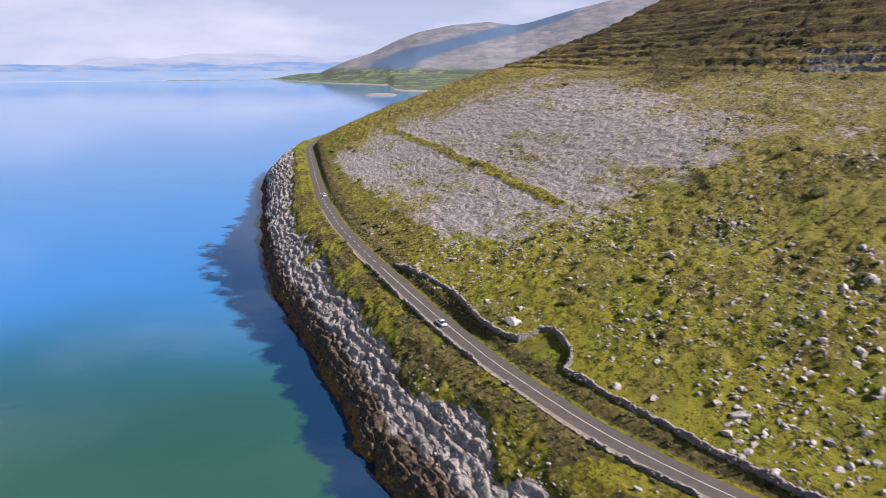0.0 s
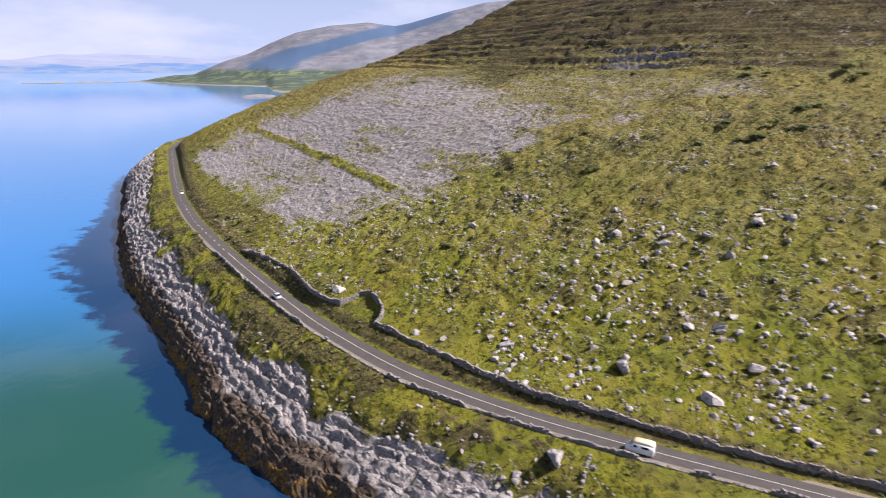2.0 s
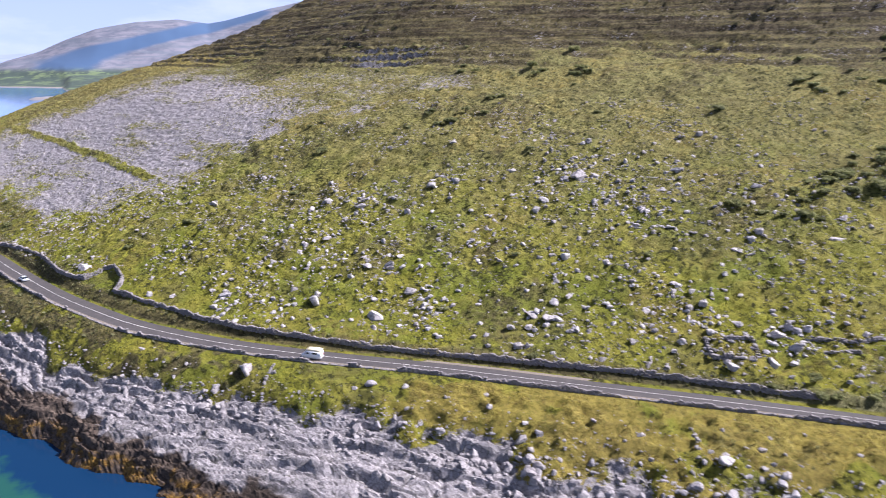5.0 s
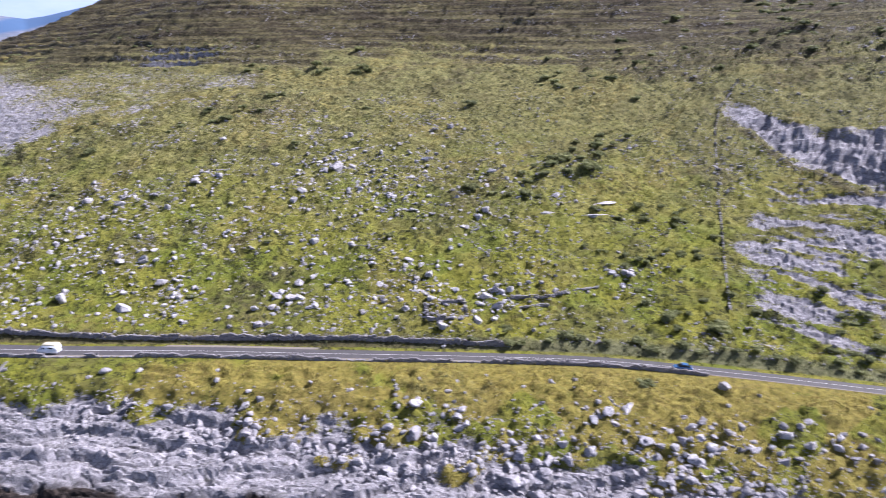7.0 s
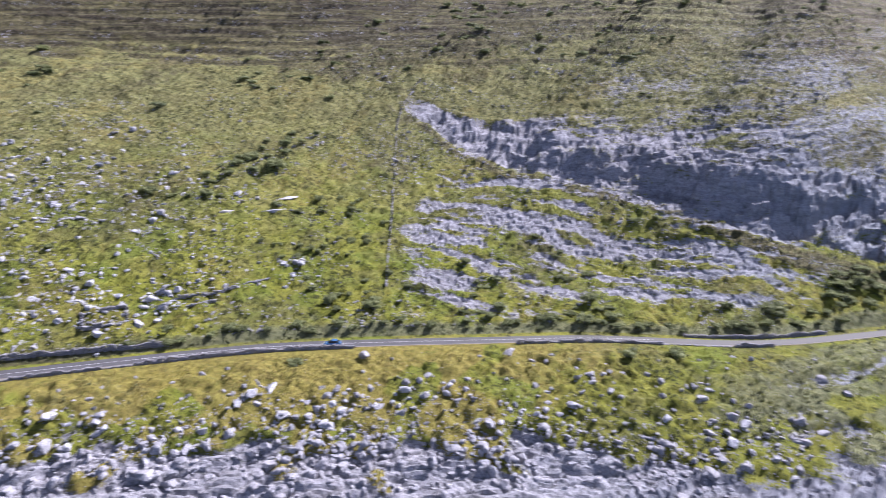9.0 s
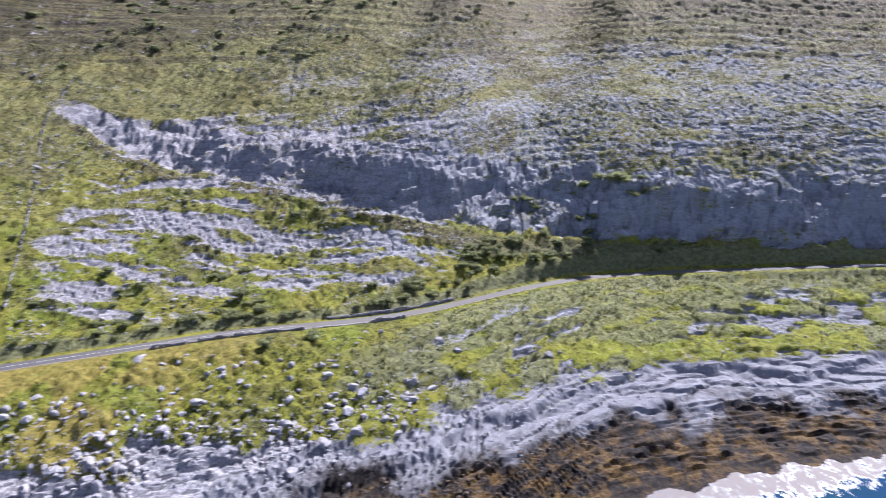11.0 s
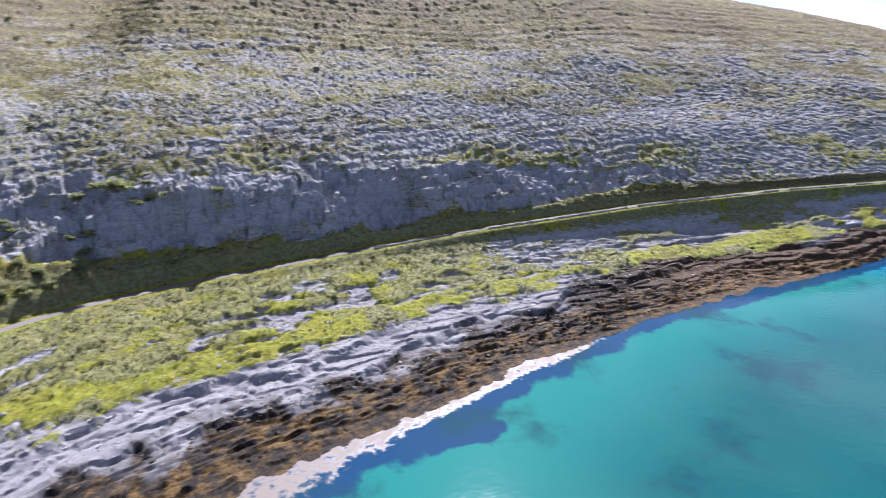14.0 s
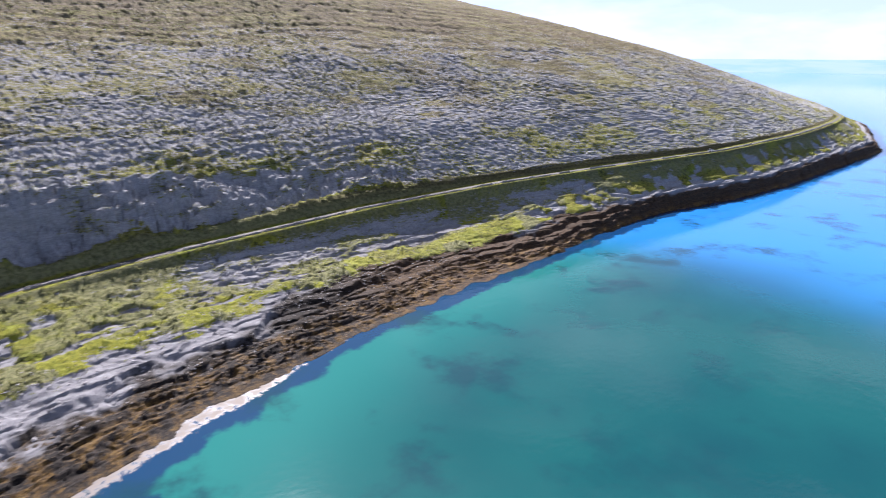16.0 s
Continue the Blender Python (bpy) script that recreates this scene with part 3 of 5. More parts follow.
def ground(x, y):
    """The full height of the ground with terraces, ledges, clints and tussocks, and its cover."""
    z, d, f, road, rock, wet, dry, scrub, s, face = regions(x, y)
    x, y = np.asarray(x, float), np.asarray(y, float)
    sea = d < 0
    plain = z
    big, mid = fractal(x / 30, y / 30, 3, 61), fractal(x / 8, y / 8, 3, 67)
    long = fractal(s / 30, d / 8, 4, 63)
    # terraces high on the hill, broken along their length
    crag = ease(30, 14, np.hypot(x - 160, y - 261)) * ease(84, 86, z) * ease(97, 92, z)
    high = np.maximum(ease(82, 88, z) * (d > 0) * (0.25 + 0.75 * ease(.28, .46, fractal(s / 90, d / 14, 3, 65))) * (0.4 + 0.6 * ease(.28, .42, fractal(s / 22, d / 7, 3, 119))), crag)
    warp = fractal(x / 110, y / 110, 2, 62) * 16 + long * 3.0 + mid * 0.9
    phase = ((z + warp) / 4.3) % 1.0
    z = z + np.maximum((0.31 + 0.33 * ease(-60, 40, y)) * high, 0.95 * crag) * (stepped(z, 4.3, 0.66, warp) - z)
    high = high * (0.58 + 0.42 * ease(-60, 40, y))
    riser = ease(.60, .74, phase)
    rock = np.maximum(rock, high * riser * (0.20 + 0.22 * mid + .3 * crag))
    scrub = np.clip(np.maximum(scrub, high * ease(.35, .6, phase) * 0.95) - 0.5 * high * ease(.30, .12, phase), 0, 1)
    dry = np.maximum(dry, high * ease(.30, .12, phase) * .3)
    # the scarp's beds dip gently along the hill and stand out in broken benches
    z = z + face * ((fractal(s / 11, z / 5, 3, 107) - .5) * 6.0 + (fractal(s / 3.5, z / 2.2, 2, 109) - .5) * 1.8)
    z = z + face * (fractal(s / 24, d / 50, 3, 138) - .5) * 9 * ease(-90, -150, y)
    near7, nxt7, own7 = cells(s / 10 + mid, z / 4.5 + mid * .8, 12)
    z = z + face * ((own7 - .5) * 3.8 - 1.8 * ease(.12, .02, nxt7 - near7)) * ease(-80, -140, y)
    bench = face * ease(.22, .45, fractal(s / 22, d / 9, 3, 69))
    beds = 0.055 * s + fractal(s / 75, s * 0, 3, 111) * 9
    broken = ease(.46, .62, fractal(s / 12, z / 6, 3, 128))
    z = z + bench * 0.85 * broken * (stepped(z, 5.2, 0.62, beds + fractal(s / 11, d / 20, 3, 127) * 9 + mid) - z)
    z = z + face * (0.45 + .35 * broken) * (stepped(z, 1.7, 0.5, beds * 1.3 + fractal(s / 6, d / 9, 2, 130) * 4 + mid * 1.4) - z)
    top = along(SCARP_HEAD, y)
    shelf = ease(top - 10, top - 3, z) * ease(top + 22, top + 9, z) * ease(25, -10, y) * ease(-440, -400, y) * (d > 8) * ease(.34, .54, fractal(s / 13, d / 7, 3, 123))
    z = z + shelf * 0.4 * (stepped(z, 3.0, 0.60, beds + long * 2 + mid * .8) - z)
    # ledges in bare rock, along the beds
    ledge = 0.02 * s + fractal(s / 45, s * 0, 3, 113) * 5 + fractal(s / 9, d / 30, 2, 115) * 1.2 * ease(-160, -100, y)
    flatter = ease(150, 190, y) * (d > 0)
    firm = rock * (1 - .92 * np.clip(face + shelf, 0, 1))
    z = z + firm * np.where(sea, 0.80, 0.18) * (stepped(z, 2.4, np.where(sea, 0.70, 0.5), np.where(sea, ledge + (mid * 1.3 + long * 2.5) * ease(-160, -100, y), long * 8 + big * 4)) - z)
    z = z + firm * np.where(sea, 0.75, 0.22) * (stepped(z, 0.95, np.where(sea, 0.62, 0.45), np.where(sea, ledge * 1.4 + (mid + long * 2) * ease(-160, -100, y), long * 5 + mid * 1.5)) - z)
    # the turf ends in a small broken bank above the bare shore
    z = z - sea * ease(.25, .75, rock) * ease(-170, -110, y) * ease(170, 120, y) * ease(3, 7, z) * 1.4 * mid
    # long blocks parted by joints
    south = ease(-100, -150, y)
    near, nxt, own = cells(s / np.where(sea, 8.5 + 8 * south, 5.0) + mid * 1.2, d / (2.4 + 1.2 * south * sea) + mid * .7, 3)
    near2, nxt2, own2 = cells(s / 2.2 + 40 + mid, d / 1.05, 4)
    deep = ease(.35, .65, big)
    low = ease(7.5, 4.5, z) * sea * ease(-60, -140, y)
    near3, nxt3, own3 = cells(s / 15 + mid * 2, d / 1.5 + long * 2, 6)
    block = (own - 0.5) * 0.9 - ease(0.20, 0.02, nxt - near) * 1.0 + ((own2 - 0.5) * 0.34 - 0.25 * ease(.18, .02, nxt2 - near2)) * (0.35 + deep)
    block = block * (1 - .95 * low) + low * ((own3 - .5) * .5 + (own2 - .5) * .75 - .12 * ease(.16, .02, nxt3 - near3))
    block = block + low * (fractal(s / 24, d / 1.3, 3, 117) - .5) * 1.3
    z = z + rock * block * np.where(sea, 1.15, 0.95 - 0.68 * flatter) * ease(-1, 1.0, z)
    near4, nxt4, own4 = cells(s / (9 + 10 * south) + mid * .9, d / (3.4 + 1.2 * south) + mid * .8, 8)
    *_, own5 = cells(s / 4.2 + mid * .5, d / 2.4 + long, 9)
    slab = stepped(plain + (mid - .5) * 1.0, 2.3, 0.80, ledge) + (own4 - .5) * 0.9 - 0.95 * ease(.26, .04, nxt4 - near4) + (own5 - .5) * .3
    z = z + (0.62 + .26 * south) * rock * sea * ease(.95, .7, f) * (slab - z)
    z = np.where(sea & (plain > 0.2), np.maximum(z, 0.30 * plain + ease(.1, .9, plain) * (fractal(s / 9, d / 1.6, 3, 131) * (2.6 + 1.2 * south) + (own2 - .5) * .7 - 1.6)), z)
    z = np.where(sea & (plain > 0) & (f < .3), np.maximum(z, 0.32 * plain + 0.05 + south * ease(.2, 1.4, plain) * np.maximum(fractal(s / 15, d / 1.3, 3, 151) - .42, 0) * 4.0), z)
    # north of the bay's corner the shore is broken into angular blocks
    north = ease(25, 75, y) * sea
    near8, nxt8, own8 = cells(s / 5.0 + mid * .6, d / 2.1 + mid * .6, 21)
    *_, own9 = cells(s / 1.9 + mid * .5, d / 1.1 + mid * .4, 22)
    crag_z = stepped(plain, 1.7, 0.55, ledge + mid * 2 + long * 2) + (own8 - .5) * 1.0 - 0.7 * ease(.30, .04, nxt8 - near8) + (own9 - .5) * 0.75
    z = z + 0.85 * north * rock * ease(.3, 1.6, plain) * (np.maximum(crag_z, .35 * plain) - z)
    # tussocks and hummocks in the grass
    tuft = speckle(x / 1.4, y / 1.4, 71) * 1.05 + speckle(x / 2.6, y / 2.6, 73) * 0.75 + fractal(x / 11, y / 11, 2, 79) * 0.8 - 1.2
    lush = speckle(x / 1.6, y / 1.6, 83) * speckle(x / 3.3, y / 3.3, 85)
    z = z + (1 - rock) * (tuft * (1.45 - .8 * ease(30, 12, d) * (d > 0) * (y > 30) - .8 * sea * ease(-100, -130, y) - .6 * sea * ease(30, 70, y)) + scrub * lush * (1.8 - 1.4 * sea)) * ease(3.2, 9, np.abs(d))
    flat = ease(3.1, 6.0, np.abs(d))
    z = flat * z + (1 - flat) * (road - 0.06)
    return z, rock, wet, dry, scrub, d, f

# ---- building helpers ----
def mesh_object(name, verts, faces, material, parent=None, smooth=True):
    """One mesh object from arrays of corners and of faces with equal corner counts."""
    verts, faces = np.asarray(verts, np.float32), np.asarray(faces, np.int32)
    me = bpy.data.meshes.new(name)
    me.vertices.add(len(verts))
    me.vertices.foreach_set("co", verts.ravel())
    me.loops.add(faces.size)
    me.loops.foreach_set("vertex_index", faces.ravel())
    me.polygons.add(len(faces))
    me.polygons.foreach_set("loop_start", np.arange(0, faces.size, faces.shape[1], dtype=np.int32))
    me.polygons.foreach_set("use_smooth", np.full(len(faces), smooth))
    me.update(calc_edges=True)
    me.materials.append(material)
    ob = new(name, me)
    ob.parent = parent
    return ob


def grid_faces(rows, cols, flip=False):
    i = np.arange(rows - 1)[:, None] * cols + np.arange(cols - 1)[None, :]
    quad = np.stack([i, i + 1, i + cols + 1, i + cols], -1).reshape(-1, 4)
    return quad[:, ::-1] if flip else quad


def float_layer(ob, name, values):
    ob.data.attributes.new(name, "FLOAT", "POINT").data.foreach_set("value", np.asarray(values, np.float32).ravel())


def paced(edges, steps):
    """Places from the first edge to the last, at each stretch's own step."""
    out = [np.arange(a, b, s) for a, b, s in zip(edges, edges[1:], steps)]
    return np.concatenate(out + [[edges[-1]]])


def part(name, bm, material, parent, label=""):
    me = bpy.data.meshes.new(name)
    bm.to_mesh(me)
    bm.free()
    me.materials.append(material)
    ob = new(name, me)
    ob.parent = parent
    return tagged(ob, label)


# ---- ground, sea, road ----
def build_ground():
    rows = paced((-1390, -900, -560, -430, 210, 320, 520, 990), (9.0, 3.5, 1.8, 0.6, 0.95, 2.2, 6.0))
    shares = np.concatenate([np.linspace(-0.5, 0, 10)[:-1], np.linspace(0, 1, 142)[:-1]])
    inland = paced((0.0, 4.0, 75, 130, 200, 330, 520), (0.8, 0.72, 1.05, 1.1, 1.6, 9.0))
    y = np.repeat(rows[:, None], len(shares) + len(inland), 1)
    road, shore, slant = along(ROAD_LINE, rows)[:, None], along(SHORE_LINE, rows)[:, None], along(SLANT_LINE, rows)[:, None]
    x = np.hstack([shore + shares[None, :] * (road - shore), road + inland[None, :] / slant])
    z, rock, wet, dry, scrub, d, f = ground(x, y)
    ob = mesh_object("ground", np.stack([x, y, z], -1).reshape(-1, 3), grid_faces(*x.shape), HILLSIDE)
    share = (rock[:-1, :-1] + rock[1:, 1:]) / 2
    ob.data.polygons.foreach_set("use_smooth", (share < 0.42).ravel())      # bare rock breaks in facets
    for name, layer in (("rock", rock), ("wet", wet), ("dry", dry), ("scrub", scrub)):
        float_layer(ob, name, layer)
    return tagged(ob, "rough green hillside with grey limestone pavement, ledges and rocky shore", "ground", kind="structure")


def build_sea():
    rows = paced((-4800, -1500, -720, 720, 1100, 4800), (220, 20, 5, 12, 185))
    outward = np.concatenate([-np.linspace(30, 2, 8), np.arange(0, 24, 1.0), np.arange(24, 90, 3.0), np.geomspace(90, 9000, 40)])
    shore = np.interp(rows, (-4800, -2500, -1400), (9000, 4800, 640))
    shore = np.where(rows > -1400, along(SHORE_LINE, rows), shore)
    shore = np.where(rows > 1000, np.interp(rows, (1000, 1500, 2600, 4800), (188, 800, 4800, 9000)), shore)
    x = np.maximum(shore[:, None] - outward[None, :], -4800)
    x = np.minimum(x, 4800)
    y = np.repeat(rows[:, None], len(outward), 1)
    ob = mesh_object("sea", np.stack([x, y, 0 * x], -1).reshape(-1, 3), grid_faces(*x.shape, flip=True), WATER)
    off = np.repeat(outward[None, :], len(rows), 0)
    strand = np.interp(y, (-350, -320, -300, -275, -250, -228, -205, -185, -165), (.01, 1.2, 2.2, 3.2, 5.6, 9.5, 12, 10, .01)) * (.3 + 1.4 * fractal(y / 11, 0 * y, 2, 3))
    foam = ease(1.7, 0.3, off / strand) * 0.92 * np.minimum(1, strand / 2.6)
    # where the painted sky blue sets in, by distance from two points
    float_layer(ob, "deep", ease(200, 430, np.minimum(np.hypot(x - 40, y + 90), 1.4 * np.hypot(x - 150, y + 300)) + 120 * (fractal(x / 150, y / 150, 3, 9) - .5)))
    width = np.interp(rows, (-1400, -350, -290, -245, -150, 118, 165, 220, 300, 335, 400, 520), (8, 6, 9, 14, 14, 13, 11, 18, 28, 20, 10, 10))
    off = off * 12.5 / width[:, None]
    weed_bed = ease(1.0, 0.4, np.hypot((x - 233) / 7, (y + 262) / 11) + (fractal(x / 5, y / 5, 2, 15) - .5))
    float_layer(ob, "off", off * (1 - weed_bed) + 4 * weed_bed)
    float_layer(ob, "foam", foam)
    return tagged(ob, "calm clear blue and turquoise sea with dark weed along the shore", "sea", kind="structure")


def road_share(y):
    """The road's width there as a share of its full width: it narrows southwards."""
    return np.interp(y, (-300, -110, -40, 30, 110), (0.52, 0.52, 0.66, 0.80, 1.0))


def ribbon(name, ys, low, high, lift, material, label, category):
    """A strip along the road between two distances from its middle."""
    narrow = road_share(ys)[:, None]
    d = narrow * np.linspace(low, high, max(2, int((high - low) / 0.7) + 1))[None, :]
    x = along(ROAD_LINE, ys)[:, None] + d / along(SLANT_LINE, ys)[:, None]
    z = along(ROAD_Z_LINE, ys)[:, None] + lift - 0.004 * d ** 2
    y = np.repeat(ys[:, None], d.shape[1], 1)
    ob = mesh_object(name, np.stack([x, y, z], -1).reshape(-1, 3), grid_faces(*x.shape), material)
    return tagged(ob, label, category, kind="structure")


def build_road():
    ys = paced((-1390, -700, 700, 985), (6, 1.5, 6))
    ribbon("road", ys, -2.8, 2.8, 0.06, ASPHALT, "narrow grey asphalt coast road with a white centre line", "road")
    line = np.arange(-92, 212, 1.5)
    ribbon("road_marking", line, -0.07, 0.07, 0.075, PAINT, "continuous white centre line on the asphalt", "road marking")
    verts, faces = [], []
    for start in np.arange(216, 560, 6.5):
        ys = np.array((start, start + 2.4))
        for s in (-0.1, 0.1):
            x = along(ROAD_LINE, ys) + s
            verts += [(x[k], ys[k], along(ROAD_Z_LINE, ys[k]) + 0.078) for k in (0, 1)]
        n = len(verts) - 4
        faces.append((n, n + 2, n + 3, n + 1))
    tagged(mesh_object("road_marking", verts, faces, PAINT), "broken white centre line on the asphalt", "road marking", kind="structure")
    ribbon("gravel_verge", np.arange(-235, 300, 1.5), -3.45, -2.8, 0.045, GRAVEL, "pale gravel verge along the road's edge", "verge")
    ribbon("lay_by", np.arange(33, 58, 1.5), 2.8, 5.0, 0.05, GRAVEL, "pale gravel lay-by beside the road", "lay-by")


GROUND = build_ground()
build_sea()
build_road()


# ---- distance: far shores, the hill across the bay, the low coast at its foot ----
HAZE = 4700.0


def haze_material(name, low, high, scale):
    """Distance through sea haze: a plain pale backdrop, its haze put into glowing colour."""
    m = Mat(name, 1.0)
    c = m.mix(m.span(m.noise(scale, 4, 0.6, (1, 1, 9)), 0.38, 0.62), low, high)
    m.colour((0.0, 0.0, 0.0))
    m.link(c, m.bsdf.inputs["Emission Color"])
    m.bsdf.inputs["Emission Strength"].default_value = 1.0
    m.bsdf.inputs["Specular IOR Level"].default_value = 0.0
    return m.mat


def backdrop_ring(name, start, end, low, high, material, label, rough=0.0, seed=0, away=HAZE):
    turn = np.radians(np.linspace(start, end, int(abs(end - start) * 2.5) + 2))
    top = high + rough * (fractal(turn * 9, turn * 0, 4, seed) - 0.42) * 2.0
    top = np.maximum(top * np.minimum(1, np.minimum(turn - turn[0], turn[-1] - turn) / 0.06 + 0.25), low + 4)
    ring = np.stack([away * np.sin(turn), away * np.cos(turn) - 90], -1)
    verts = np.vstack([np.column_stack([ring, np.full(len(turn), low)]), np.column_stack([ring, top])])
    ob = mesh_object(name, verts, grid_faces(2, len(turn)), material)
    return tagged(ob, label, "backdrop", kind="structure")


def build_distance():
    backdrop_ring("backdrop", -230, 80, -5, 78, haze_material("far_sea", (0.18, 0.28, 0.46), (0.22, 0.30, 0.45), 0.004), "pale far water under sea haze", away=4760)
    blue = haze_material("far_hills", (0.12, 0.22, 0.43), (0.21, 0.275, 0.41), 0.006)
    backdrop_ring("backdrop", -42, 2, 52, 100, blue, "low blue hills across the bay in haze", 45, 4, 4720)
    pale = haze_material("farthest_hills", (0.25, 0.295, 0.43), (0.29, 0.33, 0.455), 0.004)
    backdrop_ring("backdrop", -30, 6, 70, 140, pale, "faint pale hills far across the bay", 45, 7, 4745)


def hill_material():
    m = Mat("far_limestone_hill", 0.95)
    # bluish greys: the haze of distance is put into the hill's colour
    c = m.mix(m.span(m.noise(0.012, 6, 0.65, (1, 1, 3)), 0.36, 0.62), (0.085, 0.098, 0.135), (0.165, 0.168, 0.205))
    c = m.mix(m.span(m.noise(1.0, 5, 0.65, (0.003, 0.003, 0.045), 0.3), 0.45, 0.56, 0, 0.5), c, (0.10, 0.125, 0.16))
    # the blue shadow lying across the hill, painted into its colour
    c = m.mix(m.span(m.math("ADD", m.attribute("heath_or_shade"), m.math("MULTIPLY", m.noise(0.006, 5, 0.6), 0.5)), 0.55, 0.95), c, (0.040, 0.085, 0.168))
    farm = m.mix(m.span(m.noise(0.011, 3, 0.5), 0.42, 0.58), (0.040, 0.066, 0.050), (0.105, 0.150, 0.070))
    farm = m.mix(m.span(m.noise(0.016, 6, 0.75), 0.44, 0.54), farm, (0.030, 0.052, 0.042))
    c = m.mix(m.attribute("plain"), c, farm)
    c = m.mix(m.attribute("beach"), c, (0.21, 0.185, 0.165))
    m.colour(c)
    return m.mat


def build_far_coast():
    """A bare hill beyond a strip of fields, with a spit and a beach, two to five kilometres off."""
    turn = np.linspace(-22.5, 24, 240)
    far = np.concatenate([np.linspace(1850, 3000, 60), np.linspace(3020, 4640, 120)])
    a, r = np.meshgrid(np.radians(turn), far, indexing="ij")
    px = np.tan(a)
    shore = np.interp(turn, (-22.5, -15, -11.5, -8.5, -4.8, -4.2, -3.0, 24), (4660, 4630, 3750, 3380, 3080, 2500, 2350, 2200))
    shore = shore[:, None] + (fractal(a * 60, r / 300, 3, 3) - .5) * 190
    into = r - shore
    ridge = np.interp(turn, (-22.5, -10.5, -8.2, -6.2, -4.2, -2.2, 0.8, 3.8, 6.1, 7.3, 10.8, 13.7, 24), (8, 40, 118, 165, 240, 300, 348, 368, 345, 362, 440, 490, 560))[:, None]
    rise = ease(3250, 4560, r + (fractal(a * 9, r / 700, 3, 5) - .5) * 150)
    z = np.where(into > 0, 2 + 46 * ease(0, 1500, into), -6)
    z = np.maximum(z, np.where(into > 0, ridge * rise ** 1.25 * ease(-60, 900, into), -6))
    z = z + np.where(into > 0, (fractal(a * 70, r / 120, 4, 6) - .5) * (2 + 3 * rise * (1 - rise)), 0)
    spit = ease(1.0, 0.4, np.hypot((np.degrees(a) + 5.4) / 1.9, (r - 2040) / 85) + (fractal(a * 90, r / 50, 3, 8) - .5) * .6)
    z = np.maximum(z, spit * 9 - 4)
    # course of the painted shadow band, slanting up the slope
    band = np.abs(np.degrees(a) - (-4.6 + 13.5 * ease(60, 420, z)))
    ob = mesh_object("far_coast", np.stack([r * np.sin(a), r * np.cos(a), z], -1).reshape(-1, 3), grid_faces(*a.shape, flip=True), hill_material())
    float_layer(ob, "heath_or_shade", 0.85 * ease(4.2, 0.4, band) * ease(50, 75, z))
    float_layer(ob, "plain", ease(88, 52, z) * (spit < .3))
    float_layer(ob, "beach", ease(90, 20, np.abs(into)) * (z < 14) + (spit > .3) * 0.6)
    tagged(ob, "bare grey hill across the bay above green fields and a pale beach", "hill", kind="structure")


build_distance()
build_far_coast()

# ---- stone ----
BOULDER = stone_material("boulder_limestone", (0.43, 0.412, 0.42), (0.095, 0.092, 0.10))
RUBBLE = stone_material("loose_limestone", (0.31, 0.296, 0.304), (0.068, 0.066, 0.075), island=True)
WEEDY = stone_material("weedy_rock", (0.095, 0.060, 0.030), (0.014, 0.011, 0.009), island=True, tint=(0.030, 0.024, 0.018))
WALLING = stone_material("walling_stone", (0.215, 0.205, 0.212), (0.05, 0.048, 0.053), island=True)


def ball(levels):
    bm = bmesh.new()
    bmesh.ops.create_icosphere(bm, subdivisions=levels, radius=1.0)
    verts = np.array([v.co[:] for v in bm.verts])
    faces = np.array([[v.index for v in f.verts] for f in bm.faces])
    bm.free()
    return verts, faces


BALLS = {n: ball(n) for n in (1, 2, 3, 4)}


def hewn(rng, levels, flat=0.72, cuts=9):
    """A block of stone: a ball cut by random planes, its edges worn."""
    verts, faces = BALLS[levels]
    ways = rng.normal(size=(cuts, 3))
    ways[:6] = np.array([(1, 0, 0), (-1, 0, 0), (0, 1, 0), (0, -1, 0), (0, 0, 1), (0, 0, -1)]) + rng.normal(0, 0.42, (6, 3))
    ways /= np.linalg.norm(ways, axis=1)[:, None]
    reach = rng.uniform(0.40, 0.78, cuts)
    lean = np.maximum(verts @ ways.T, 1e-3)
    r = np.minimum((reach / lean).min(1), 1.12)
    r = r * (1 + 0.05 * np.sin(verts @ rng.normal(size=3) * 5) + rng.normal(0, 0.018, len(verts)))
    return verts * r[:, None] * (1, rng.uniform(0.65, 0.95), flat * rng.uniform(0.75, 1.15)), faces


def stone_meshes(count, levels, flat, seed, material):
    rng = np.random.default_rng(seed)
    made = []
    for _ in range(count):
        ob = mesh_object("boulder", *hewn(rng, levels, flat), material, smooth=False)
        made.append(ob.data)
        bpy.data.objects.remove(ob)
    return made


BOULDERS = stone_meshes(14, 3, 0.70, 11, BOULDER)
LARGE = stone_meshes(5, 4, 0.70, 12, BOULDER)


def set_boulder(x, y, width, rng, label, group, flat=1.0, mesh=None):
    z = float(ground(np.array([x]), np.array([y]))[0][0])
    ob = new("boulder", mesh or (LARGE if width > 3.2 else BOULDERS)[int(rng.integers(5 if width > 3.2 else 14))])
    size = width * 0.56
    ob.matrix_world = pose(x, y, z + size * 0.14 * flat, *rng.uniform(-14, 14, 2), rng.uniform(0, 360)) @ Matrix.Diagonal((size, size, size * flat * rng.uniform(0.85, 1.15), 1))
    return tagged(ob, label, "boulder", group)


